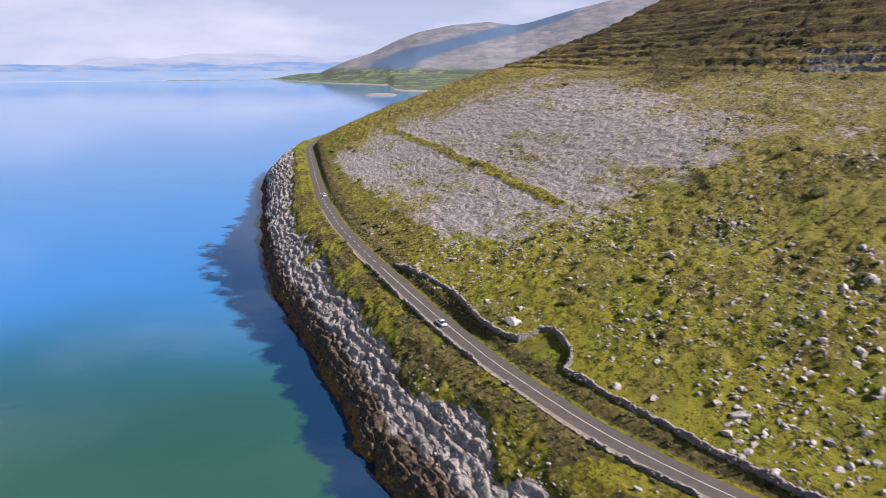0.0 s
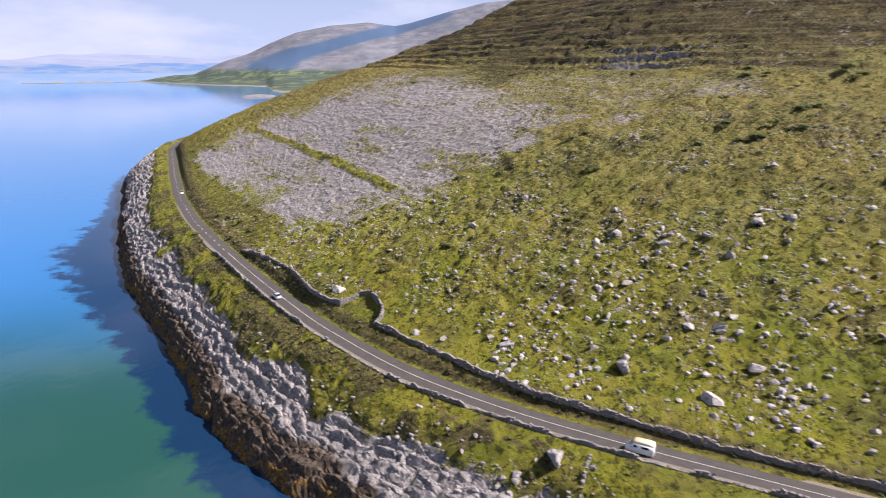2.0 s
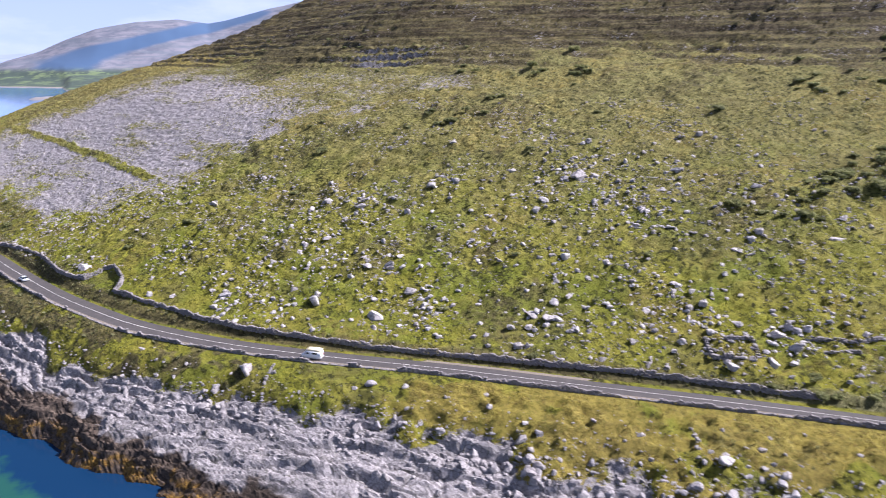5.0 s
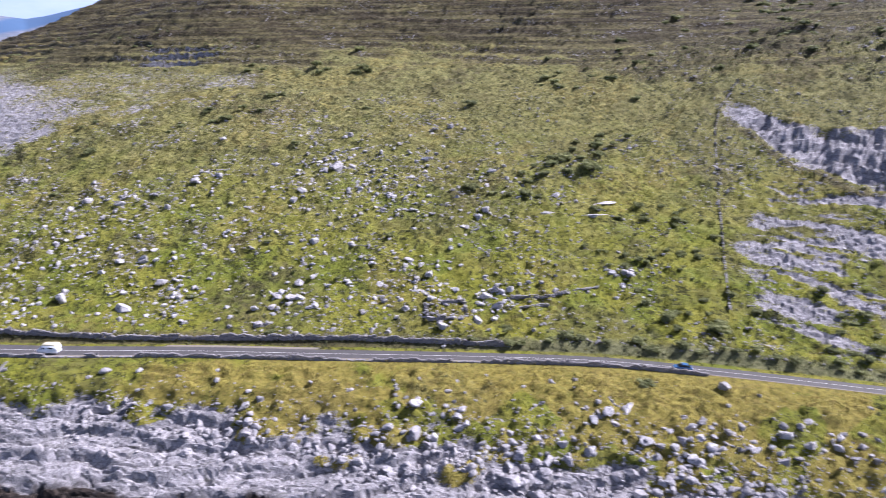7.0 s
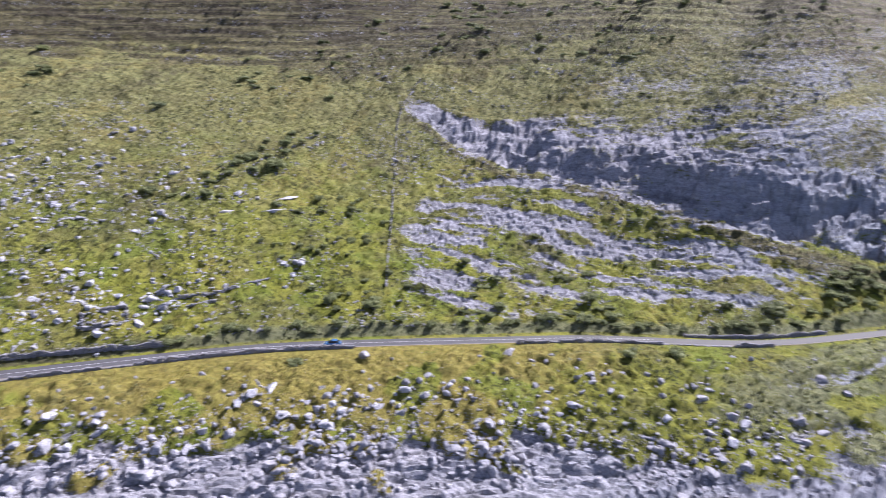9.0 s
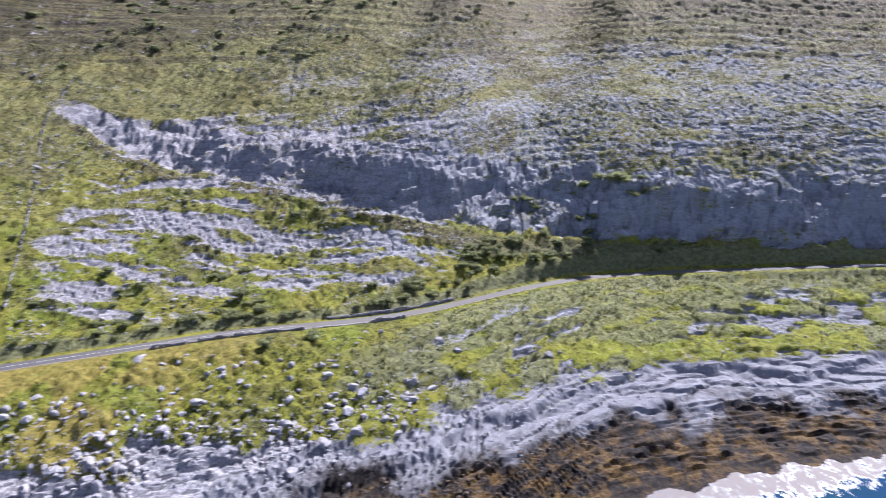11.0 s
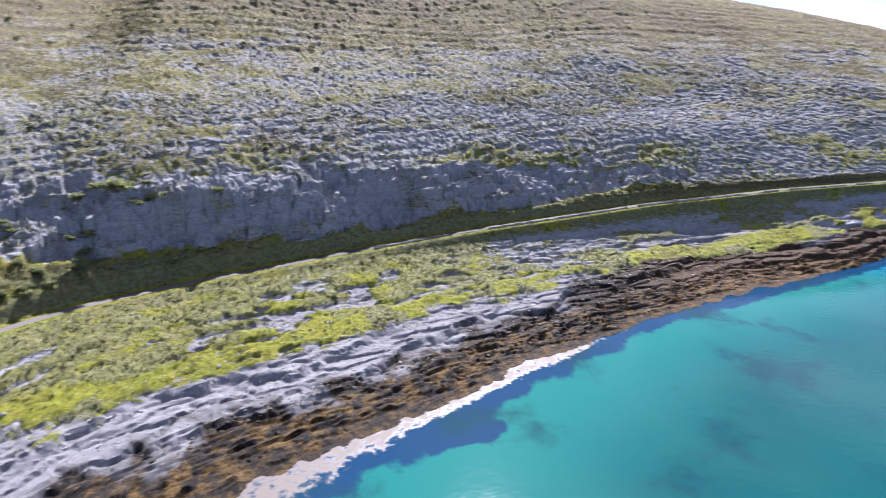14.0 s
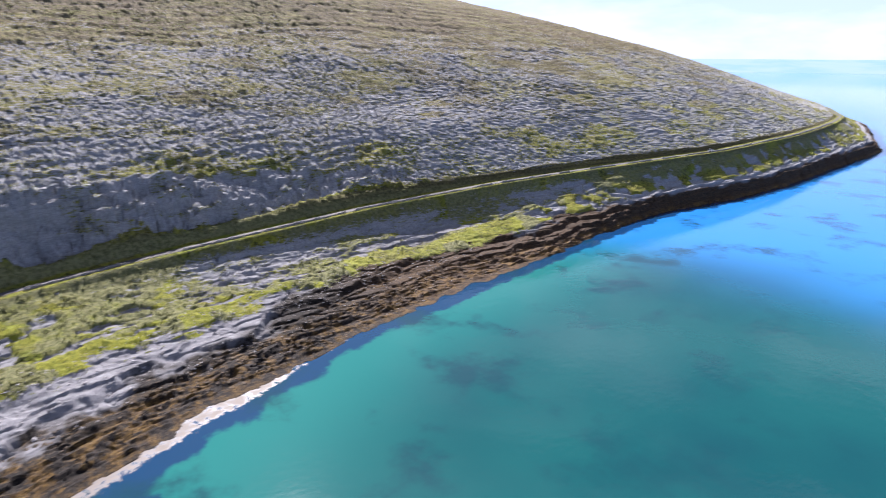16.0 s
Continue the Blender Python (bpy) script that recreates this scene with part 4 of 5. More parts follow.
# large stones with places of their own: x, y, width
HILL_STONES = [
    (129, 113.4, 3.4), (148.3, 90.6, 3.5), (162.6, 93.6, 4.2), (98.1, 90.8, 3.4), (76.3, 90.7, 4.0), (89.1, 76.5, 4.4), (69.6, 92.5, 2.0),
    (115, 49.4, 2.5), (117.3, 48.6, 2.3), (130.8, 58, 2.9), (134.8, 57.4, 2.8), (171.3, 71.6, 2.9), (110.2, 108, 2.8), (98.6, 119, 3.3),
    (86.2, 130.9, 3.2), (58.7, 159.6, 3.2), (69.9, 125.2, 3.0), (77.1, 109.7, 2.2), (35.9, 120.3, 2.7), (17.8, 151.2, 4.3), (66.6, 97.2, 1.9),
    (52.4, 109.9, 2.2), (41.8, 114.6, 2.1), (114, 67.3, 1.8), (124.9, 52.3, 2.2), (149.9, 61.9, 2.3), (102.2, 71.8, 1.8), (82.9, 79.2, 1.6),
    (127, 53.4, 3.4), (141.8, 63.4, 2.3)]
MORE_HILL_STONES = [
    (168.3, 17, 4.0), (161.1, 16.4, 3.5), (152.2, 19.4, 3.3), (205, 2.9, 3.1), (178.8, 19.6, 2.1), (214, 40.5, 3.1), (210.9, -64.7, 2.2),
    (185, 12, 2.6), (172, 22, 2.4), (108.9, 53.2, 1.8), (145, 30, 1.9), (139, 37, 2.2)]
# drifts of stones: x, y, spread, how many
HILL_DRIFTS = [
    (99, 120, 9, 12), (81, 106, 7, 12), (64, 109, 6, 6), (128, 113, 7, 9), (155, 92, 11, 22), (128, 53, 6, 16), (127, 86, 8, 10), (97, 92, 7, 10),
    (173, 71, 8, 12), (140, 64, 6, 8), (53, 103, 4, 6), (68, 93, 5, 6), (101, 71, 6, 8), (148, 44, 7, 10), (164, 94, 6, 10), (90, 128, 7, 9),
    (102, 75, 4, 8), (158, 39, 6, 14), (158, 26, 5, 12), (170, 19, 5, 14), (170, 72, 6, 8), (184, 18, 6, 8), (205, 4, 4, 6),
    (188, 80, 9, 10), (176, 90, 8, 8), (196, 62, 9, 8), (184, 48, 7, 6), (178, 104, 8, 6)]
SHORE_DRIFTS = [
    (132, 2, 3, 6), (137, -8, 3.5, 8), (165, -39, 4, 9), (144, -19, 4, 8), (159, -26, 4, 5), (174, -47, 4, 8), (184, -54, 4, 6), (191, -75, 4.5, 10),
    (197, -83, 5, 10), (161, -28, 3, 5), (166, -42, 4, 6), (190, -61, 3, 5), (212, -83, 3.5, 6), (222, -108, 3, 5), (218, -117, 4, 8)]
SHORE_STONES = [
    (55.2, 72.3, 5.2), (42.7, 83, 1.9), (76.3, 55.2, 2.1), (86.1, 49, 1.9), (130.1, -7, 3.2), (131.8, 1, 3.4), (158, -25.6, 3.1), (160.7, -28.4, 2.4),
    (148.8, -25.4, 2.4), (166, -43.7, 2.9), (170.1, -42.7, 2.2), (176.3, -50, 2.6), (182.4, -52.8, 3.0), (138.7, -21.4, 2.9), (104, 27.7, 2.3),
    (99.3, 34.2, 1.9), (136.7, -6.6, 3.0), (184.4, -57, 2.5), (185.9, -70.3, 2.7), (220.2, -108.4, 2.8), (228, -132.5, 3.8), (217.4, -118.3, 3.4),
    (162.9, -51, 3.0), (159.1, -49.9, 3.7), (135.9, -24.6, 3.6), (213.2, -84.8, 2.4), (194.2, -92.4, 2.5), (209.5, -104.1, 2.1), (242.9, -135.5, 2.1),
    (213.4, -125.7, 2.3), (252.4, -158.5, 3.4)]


def build_boulders():
    rng = np.random.default_rng(5)
    hill = "weathered grey limestone boulder lying on the grassy hillside"
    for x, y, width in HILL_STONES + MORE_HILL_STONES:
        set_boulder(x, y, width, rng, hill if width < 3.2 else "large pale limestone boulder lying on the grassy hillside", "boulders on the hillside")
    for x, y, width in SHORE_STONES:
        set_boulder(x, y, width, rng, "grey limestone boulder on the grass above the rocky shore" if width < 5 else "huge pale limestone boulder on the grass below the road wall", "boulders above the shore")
    for x, y, wide, deep in ((224, 30, 6.0, 3.4), (217, 27.5, 5.5, 3.2), (206, 36, 3.4, 2.4)):
        ob = set_boulder(x, y, 4, rng, "flat pale limestone slab bedded in the turf", "flat slabs in the turf", 0.3)
        ob.name = "limestone_slab"
        ob["category"] = "stone slab"
        ob.matrix_world = pose(x, y, float(ground(np.array([x]), np.array([y]))[0][0]) - 0.12, 3, -5, -40) @ Matrix.Diagonal((wide, deep, 1.1, 1))
    for drifts, label, group in ((HILL_DRIFTS, hill, "boulders on the hillside"), (SHORE_DRIFTS, "grey limestone boulder on the grass above the rocky shore", "boulders above the shore")):
        for cx, cy, wide, count in drifts:
            for x, y in rng.normal((cx, cy), wide * 0.80, (max(3, int(count * 0.58)), 2)):
                set_boulder(x, y, float(np.clip(rng.lognormal(0.50, 0.40), 0.9, 3.3)), rng, label, group)
    left = 25
    while left:
        y, d = rng.uniform(-15, 175), rng.uniform(9, 120)
        x = float(along(ROAD_LINE, y) + d / along(SLANT_LINE, y))
        if float(fractal(np.array([x / 15]), np.array([y / 15]), 3, 91)[0]) + rng.uniform(-.2, .2) < 0.50 + 0.0012 * abs(d - 50):
            continue
        set_boulder(x, y, float(np.clip(rng.lognormal(0.45, 0.38), 1.1, 3.2)), rng, hill, "boulders on the hillside")
        left -= 1


def drift(x, y, drifts):
    """How far a place lies in one of the drifts of stones."""
    return sum(np.exp(-((x - cx) ** 2 + (y - cy) ** 2) / (2 * (0.75 * wide) ** 2)) for cx, cy, wide, _ in drifts)


def scatter(rng, count, y_low, y_high, d_low, d_high, keep):
    """Random places by the road's plan, thinned by keep(x, y, d, f, rock, scrub, z, luck)."""
    y = rng.uniform(y_low, y_high, count)
    d = rng.uniform(d_low, d_high, count)
    x = along(ROAD_LINE, y) + d / along(SLANT_LINE, y)
    z, rock, wet, dry, scrub, d, f = ground(x, y)
    mask = keep(x, y, d, f, rock, scrub, z, rng.random(count))
    return x[mask], y[mask], z[mask], rock[mask], dry[mask], scrub[mask]


def rough_block(rng, flat):
    """A broken block: a skewed box with every corner knocked about and its faces split."""
    verts = np.array([(a, b, c) for a in (-1, 1) for b in (-1, 1) for c in (-1, 1)], float)
    verts = verts * (0.78, rng.uniform(0.42, 0.74), flat * rng.uniform(0.55, 0.95)) * (1 + rng.normal(0, 0.20, (8, 3)))
    verts[:, 0] += rng.normal(0, 0.3) * verts[:, 2]
    quads = ((0, 1, 3, 2), (4, 6, 7, 5), (0, 4, 5, 1), (2, 3, 7, 6), (0, 2, 6, 4), (1, 5, 7, 3))
    mids = np.array([verts[list(q)].mean(0) * rng.uniform(1.0, 1.22) for q in quads])
    faces = [(q[k], q[(k + 1) % 4], 8 + n) for n, q in enumerate(quads) for k in range(4)]
    return np.vstack([verts, mids]), np.array(faces)


def heap(name, x, y, z, sizes, rng, material, label, flat=0.7, kinds=40, levels=1):
    """Many small stones in one mesh."""
    shapes = [hewn(rng, levels, flat) for _ in range(kinds)]
    faces = shapes[0][1]
    base = np.array([v for v, _ in shapes])[rng.integers(0, kinds, len(x))]
    turn = rng.uniform(0, 2 * math.pi, len(x))
    c, s = np.cos(turn)[:, None], np.sin(turn)[:, None]
    vx, vy = base[:, :, 0] * c - base[:, :, 1] * s, base[:, :, 0] * s + base[:, :, 1] * c
    tip = rng.normal(0, 0.18, (len(x), 1))
    vz = base[:, :, 2] + tip * vx
    verts = np.stack([vx, vy, vz], -1) * sizes[:, None, None] + np.stack([x, y, z + 0.02 * sizes], -1)[:, None]
    all_faces = (faces[None] + (np.arange(len(x)) * base.shape[1])[:, None, None]).reshape(-1, 3)
    return tagged(mesh_object(name, verts.reshape(-1, 3), all_faces, material, smooth=False), label, "stones", kind="stuff")


def build_stones():
    rng = np.random.default_rng(21)

    def on_hill(x, y, d, f, rock, scrub, z, luck):
        clump = fractal(x / 15, y / 15, 3, 91) * 0.65 + fractal(x / 5, y / 5, 2, 93) * 0.35 - 0.005 + 0.14 * np.minimum(drift(x, y, HILL_DRIFTS), 1) + 0.02
        return (rock < .5) & (clump + 0.30 * (luck - .5) > 0.520 + 0.0009 * np.abs(d - 45) + 0.1 * ease(150, 230, y) + .05 * ease(10, -40, y))

    x, y, z, *_ = scatter(rng, 60000, -120, 260, 6, 170, on_hill)
    n = min(len(x), 16000)
    heap("stones", x[:n], y[:n], z[:n], np.clip(rng.lognormal(-0.82, 0.52, n), 0.2, 1.5) * 0.85, rng, RUBBLE, "loose grey limestone stones strewn over the grass")

    for drifts, name, label in ((HILL_DRIFTS, "drift_stones", "pale limestone boulders lying in drifts over the grass"), (SHORE_DRIFTS, "bank_stones", "grey boulders strewn over the bank above the shore")):
        spots = np.vstack([rng.normal((cx, cy), wide * 0.95, (int(count * (3.2 if name == "drift_stones" else 1.8)), 2)) for cx, cy, wide, count in drifts])
        x, y = spots.T
        heap(name, x, y, ground(x, y)[0], np.clip(rng.lognormal(-0.45, 0.38, len(x)), 0.3, 1.25), rng, BOULDER if drifts is HILL_DRIFTS else RUBBLE, label, levels=2)

    def on_shore(x, y, d, f, rock, scrub, z, luck):
        edge = np.interp(y, (-540, -400, -330, -220, -150, -60, 30, 100, 200), (.32, .46, .46, .40, .42, .55, .55, .50, .48))
        return (f > .05) & (luck < np.exp(-((f - edge - .03) / .10) ** 2) * ease(-420, -330, y) * (1 - .75 * ease(-120, -160, y) - .6 * ease(60, 100, y)) + .07 * rock * (f > .2) + .010 * (f < .97) + .10 * drift(x, y, SHORE_DRIFTS))

    x, y, z, *_ = scatter(rng, 70000, -420, 160, -70, -5, on_shore)
    n = min(len(x), 12500)
    heap("shore_rubble", x[:n], y[:n], z[:n], np.clip(rng.lognormal(-0.95, 0.5, n), 0.2, 1.5) * 0.72, rng, RUBBLE, "tumbled grey limestone rubble along the top of the shore")

    def blocky(x, y, d, f, rock, scrub, z, luck):
        return (luck < np.exp(-((f - .50) / .075) ** 2) * (.15 + .9 * (fractal(x / 9, y / 9, 2, 121) > .48)) + .03 * (f > .3))

    x, y, z, *_ = scatter(rng, 9000, -130, 95, -48, -7, blocky)
    n = min(len(x), 1700)
    heap("shore_blocks", x[:n], y[:n], z[:n], np.clip(rng.lognormal(-0.2, 0.42, n), 0.4, 1.9), rng, RUBBLE, "jumbled grey limestone blocks between the grass and the bare shore", 0.8, levels=2)

    def weedy(x, y, d, f, rock, scrub, z, luck):
        return (z > 0.1) & (f > .02) & (f < .27) & (luck < .25 + .7 * (fractal(x / 6, y / 6, 2, 129) > .52))

    x, y, z, *_ = scatter(rng, 20000, -420, -90, -75, -12, weedy)
    n = min(len(x), 1500)
    heap("weedy_rocks", x[:n], y[:n], z[:n], np.clip(rng.lognormal(-0.8, 0.45, n), 0.25, 1.1), rng, WEEDY, "dark weed-covered rocks along the low shore", 0.4)

    def on_bare(x, y, d, f, rock, scrub, z, luck):
        return luck < rock * 0.6

    x, y, z, *_ = scatter(rng, 16000, -420, 400, 12, 130, on_bare)
    n = min(len(x), 4500)
    heap("pavement_blocks", x[:n], y[:n], z[:n], np.clip(rng.lognormal(-0.5, 0.4, n), 0.3, 1.5) * 0.75, rng, RUBBLE, "loose grey blocks on the limestone pavement", 0.42)


def stone_wall(points, height, label, pitch=0.78, thick=0.6, seed=0, whole=0.66, name="dry_stone_wall"):
    """A wall of rough stones laid dry along a line on the ground, one mesh."""
    rng = np.random.default_rng(seed)
    points = np.asarray(points, float)
    run = np.concatenate([[0], np.cumsum(np.hypot(*np.diff(points, axis=0).T))])
    t = np.arange(0, run[-1], pitch)
    x, y = np.interp(t, run, points[:, 0]), np.interp(t, run, points[:, 1])
    heading = np.arctan2(np.gradient(y), np.gradient(x)) if len(t) > 1 else np.zeros(1)
    base = ground(x, y)[0]
    base = np.convolve(np.pad(base, 4, mode="edge"), np.ones(9) / 9, "valid")
    tall = height * (0.40 + 1.2 * fractal(t / 2.5, t * 0, 3, seed + 5))
    gone = fractal(t / 9, t * 0, 2, seed + 9) > whole
    kinds = [rough_block(rng, 1.0) for _ in range(16)]
    shapes, sides = np.array([v / (np.ptp(v, axis=0) * 0.95) for v, _ in kinds]), kinds[0][1]
    verts, faces = [], []
    courses = max(2, int(round(height / 0.32)))
    for k in range(courses):
        keep = ~(gone & (k > 0))
        m = int(keep.sum())
        size = np.stack([rng.uniform(0.9, 1.35, m) * pitch, thick * (1.1 - 0.3 * k / courses) * rng.uniform(.85, 1.15, m), tall[keep] / courses * rng.uniform(0.8, 1.6, m)], -1)
        v = shapes[rng.integers(0, 16, m)] * size[:, None]
        turn = heading[keep] + rng.normal(0, .12, m)
        c, s = np.cos(turn)[:, None], np.sin(turn)[:, None]
        tip = rng.normal(0, .32, (m, 1))
        shift = rng.uniform(-.5, .5, m) * pitch * 0.6
        px = x[keep] + shift * np.cos(heading[keep])
        py = y[keep] + shift * np.sin(heading[keep])
        pz = base[keep] - 0.12 + (k + 0.5) * tall[keep] / courses
        w = np.stack([v[..., 0] * c - v[..., 1] * s + px[:, None], v[..., 0] * s + v[..., 1] * c + py[:, None], v[..., 2] + tip * v[..., 0] + pz[:, None]], -1)
        start = sum(len(a) for a in verts)
        verts.append(w.reshape(-1, 3))
        faces.append((sides[None] + start + (np.arange(m) * 14)[:, None, None]).reshape(-1, 3))
    ob = mesh_object(name, np.vstack(verts), np.vstack(faces), WALLING, smooth=False)
    return tagged(ob, label, "stone wall", "dry stone walls")


def beside_road(y_low, y_high, d, step=3.0):
    y = np.arange(y_low, y_high, step)
    wobble = (speckle(y / 17, y * 0, 77) - .5) * 0.5
    return np.column_stack([along(ROAD_LINE, y) + (d * (0.25 + 0.75 * road_share(y)) + wobble) / along(SLANT_LINE, y), y])


def build_walls():
    low = "low dry stone wall of grey limestone along the seaward road edge"
    stone_wall(beside_road(-32, 232, -3.8), 1.0, low, seed=1)
    stone_wall(beside_road(-118, -62, -3.5), 0.9, low, seed=2)
    stone_wall(beside_road(-900, -255, -3.0), 0.85, "pale dry stone parapet wall above the retaining bank", 0.7, 0.32, seed=3)
    bank = "dry stone wall of grey limestone on the grass bank above the road"
    stone_wall([(-16.3, 211), (-9, 198.6), (-2.4, 187.5), (2.6, 176.8), (9.7, 156), (13.6, 149), (18.3, 143)], 1.3, bank, seed=4, whole=0.9)
    stone_wall([(18.4, 143), (21.6, 144), (23.5, 145.1), (26.6, 143.1), (27.9, 137.6), (29, 133.7), (28.4, 130.2), (26.6, 128.4)], 1.7, "ruined stone fold with a rounded end beside the road", seed=5, whole=0.95)
    stone_wall([(26.9, 128), (33.4, 118.8), (45, 102.7), (57.5, 89), (67.3, 80.8), (83.5, 67.4), (101, 54.4), (117.6, 41.3), (134, 28.6), (146.3, 18.3), (162, 5)], 1.3, bank, seed=6, whole=0.8)
    stone_wall(beside_road(-128, -96, 4.6), 1.1, bank, seed=7)
    stone_wall([(214, -22), (224.7, -14), (240.6, -2.6), (262.3, 13.3), (286.9, 31.2), (299.2, 37.1), (318.1, 41.1)], 0.5, "straight tumbledown field wall running up the hillside", 1.1, 0.55, seed=8, whole=0.38)
    stone_wall([(174.1, 17.1), (182.7, 10.8), (188.6, 9.1), (196.3, 6.1)], 0.8, "low ruined stone wall among boulders on the slope", 0.9, 0.9, seed=9, whole=0.5)
    stone_wall([(173.2, 13.4), (179.7, 9.1)], 0.7, "low ruined stone wall among boulders on the slope", 0.9, 0.9, seed=10, whole=0.5)
    stone_wall([(153.5, 29), (162.5, 23.8), (159.8, 19), (151, 24.2), (153.5, 29)], 1.0, "roofless stone ruin half buried among boulders", thick=0.9, seed=11, whole=0.6, name="stone_ruin")
    stone_wall([(61.5, 71), (58, 66), (55.5, 60)], 0.8, "short broken stone wall running down towards the shore", seed=12)


# ---- plants ----
LEAF = leaf_material("bush_leaves", (0.120, 0.138, 0.052), (0.33, 0.345, 0.150))
BLADE = leaf_material("grass_blades", (0.070, 0.075, 0.010), (0.220, 0.210, 0.026))
STRAW = leaf_material("dry_grass_blades", (0.12, 0.095, 0.03), (0.27, 0.205, 0.065))
FROND = leaf_material("bracken_fronds", (0.100, 0.108, 0.046), (0.27, 0.270, 0.130))
BARK = plain_material("bush_bark", (0.13, 0.105, 0.085), 0.9, vary=0.4)


def bush_kind(seed):
    """A low wind-shaped bush about two metres across: stems and a crown of many leaves with gaps."""
    rng = np.random.default_rng(seed)
    lobes = np.column_stack([rng.uniform(-.62, .62, 11), rng.uniform(-.62, .62, 11), rng.uniform(.30, .78, 11), rng.uniform(.28, .46, 11)])
    verts, faces = [], []
    core, tri = BALLS[1]
    for x, y, z, r in lobes:
        start = sum(len(v) for v in verts)
        verts.append(core * (1, 1, .8) * r * 0.86 * rng.uniform(.75, 1.15, (len(core), 1)) + (x, y, z))
        faces.append(tri + start)
    n = 1300
    lobe = lobes[rng.integers(0, 11, n)]
    way = rng.normal(size=(n, 3))
    way[:, 2] = np.abs(way[:, 2]) * 1.1 - 0.25
    way /= np.linalg.norm(way, axis=1)[:, None]
    spot = lobe[:, :3] + way * lobe[:, 3:] * rng.uniform(.7, 1.18, (n, 1)) * (1, 1, .85)
    side, up = rng.normal(size=(n, 3)), rng.normal(size=(n, 3))
    size = rng.uniform(.035, .085, (n, 1))
    leaf = np.stack([spot - side * size * .5, spot + side * size * .5, spot + up * size + way * size], 1)
    start = sum(len(v) for v in verts)
    verts.append(leaf.reshape(-1, 3))
    faces.append(np.arange(n * 3).reshape(-1, 3) + start)
    bush = new("bush")
    mesh_object("crown", np.vstack(verts), np.vstack(faces), LEAF, bush, smooth=False)
    for k in range(3):
        bm = bmesh.new()
        bmesh.ops.create_cone(bm, cap_ends=True, segments=7, radius1=.05, radius2=.02, depth=.7, matrix=pose(.1 * (k - 1), .08 * (k % 2), .25, 14 * (k - 1), 10 * (1 - k), 40 * k))
        part("stem", bm, BARK, bush)
    return bush


def brush(name, spots, rng, label):
    """Many distant bushes in one mesh: a few lobes and loose leaves each."""
    core, tri = BALLS[1]
    verts, faces, start = [], [], 0
    zs = ground(np.array([b[0] for b in spots]), np.array([b[1] for b in spots]))[0]
    for (x, y, w), z in zip(spots, zs):
        lobes = np.column_stack([rng.uniform(-.6, .6, (6, 2)), rng.uniform(.15, .55, 6), rng.uniform(.26, .46, 6)])
        clump = np.vstack([core * (1, 1, .75) * r * rng.uniform(.75, 1.15, (12, 1)) + (a, b, c) for a, b, c, r in lobes])
        pick = lobes[rng.integers(0, 6, 130)]
        way = rng.normal(size=(130, 3))
        way /= np.linalg.norm(way, axis=1)[:, None]
        spot = pick[:, :3] + way * pick[:, 3:] * rng.uniform(.8, 1.2, (130, 1)) * (1, 1, .8)
        size = rng.uniform(.06, .13, (130, 1))
        leaf = np.stack([spot - rng.normal(size=(130, 3)) * size, spot + rng.normal(size=(130, 3)) * size, spot + way * size * 1.5], 1).reshape(-1, 3)
        v = np.vstack([clump, leaf]) * (w * .55 * rng.uniform(.85, 1.25), w * .55, w * .42 * rng.uniform(.8, 1.2)) + (x, y, z - .1)
        f = np.vstack([tri + 12 * k for k in range(6)] + [np.arange(390).reshape(-1, 3) + 72])
        verts.append(v)
        faces.append(f + start)
        start += len(v)
    return tagged(mesh_object(name, np.vstack(verts), np.vstack(faces), LEAF, smooth=False), label, "scrub", kind="stuff")


NORTH_BUSHES = [
    (194.6, 60.2, 5), (198.4, 54.1, 3.6), (205.5, 46.1, 5.5), (232, 54, 7), (233, 42, 7.5), (225, 54, 5), (256.4, 59.9, 4.2), (258.9, 48.7, 4.2),
    (199.7, -14, 5.4), (205, -25, 6), (222.7, -0.9, 3.8), (226, -4.2, 3.2), (231.5, 21.3, 3.4), (235.3, 9.2, 2.4), (160.8, 57.8, 2.8), (145, 169, 4),
    (146.5, 154, 5), (170.9, 166.8, 5.2), (200.9, 181, 4.4), (214, 169.7, 5.4), (177.2, 207.6, 5), (116.5, 44.5, 3), (164, 8.5, 3.4),
    (175, -1.5, 4.4), (285, 66, 3.6), (231.6, 104, 2.6), (218, -27, 3.6), (237.5, -33.6, 3.6)]
UPPER_BUSHES = [
    (202.8, 187.6, 6), (205.9, 182.4, 5), (219.9, 173.7, 6), (218.4, 166.8, 5), (175.9, 166.4, 3.4),
    (144.3, 168.3, 4), (146.6, 153.5, 4.6), (141.8, 155.3, 3.6), (155.6, 159.8, 3.6), (160.2, 151.5, 4), (230, 194, 6),
    (181.6, 214, 4.4), (182, 203, 4), (246, 52, 5.5), (241, 47, 5), (226, 47, 5), (250, 55, 4.6), (218, 50, 4.5), (212, 52, 4), (229, 58, 3.6), (236, 50, 4), (239, 57, 3.4), (244, 60, 3.6), (251, 49, 3.4), (221, 58, 3), (209, 44, 3), (214, 57, 3.2), (202, 50, 3)]
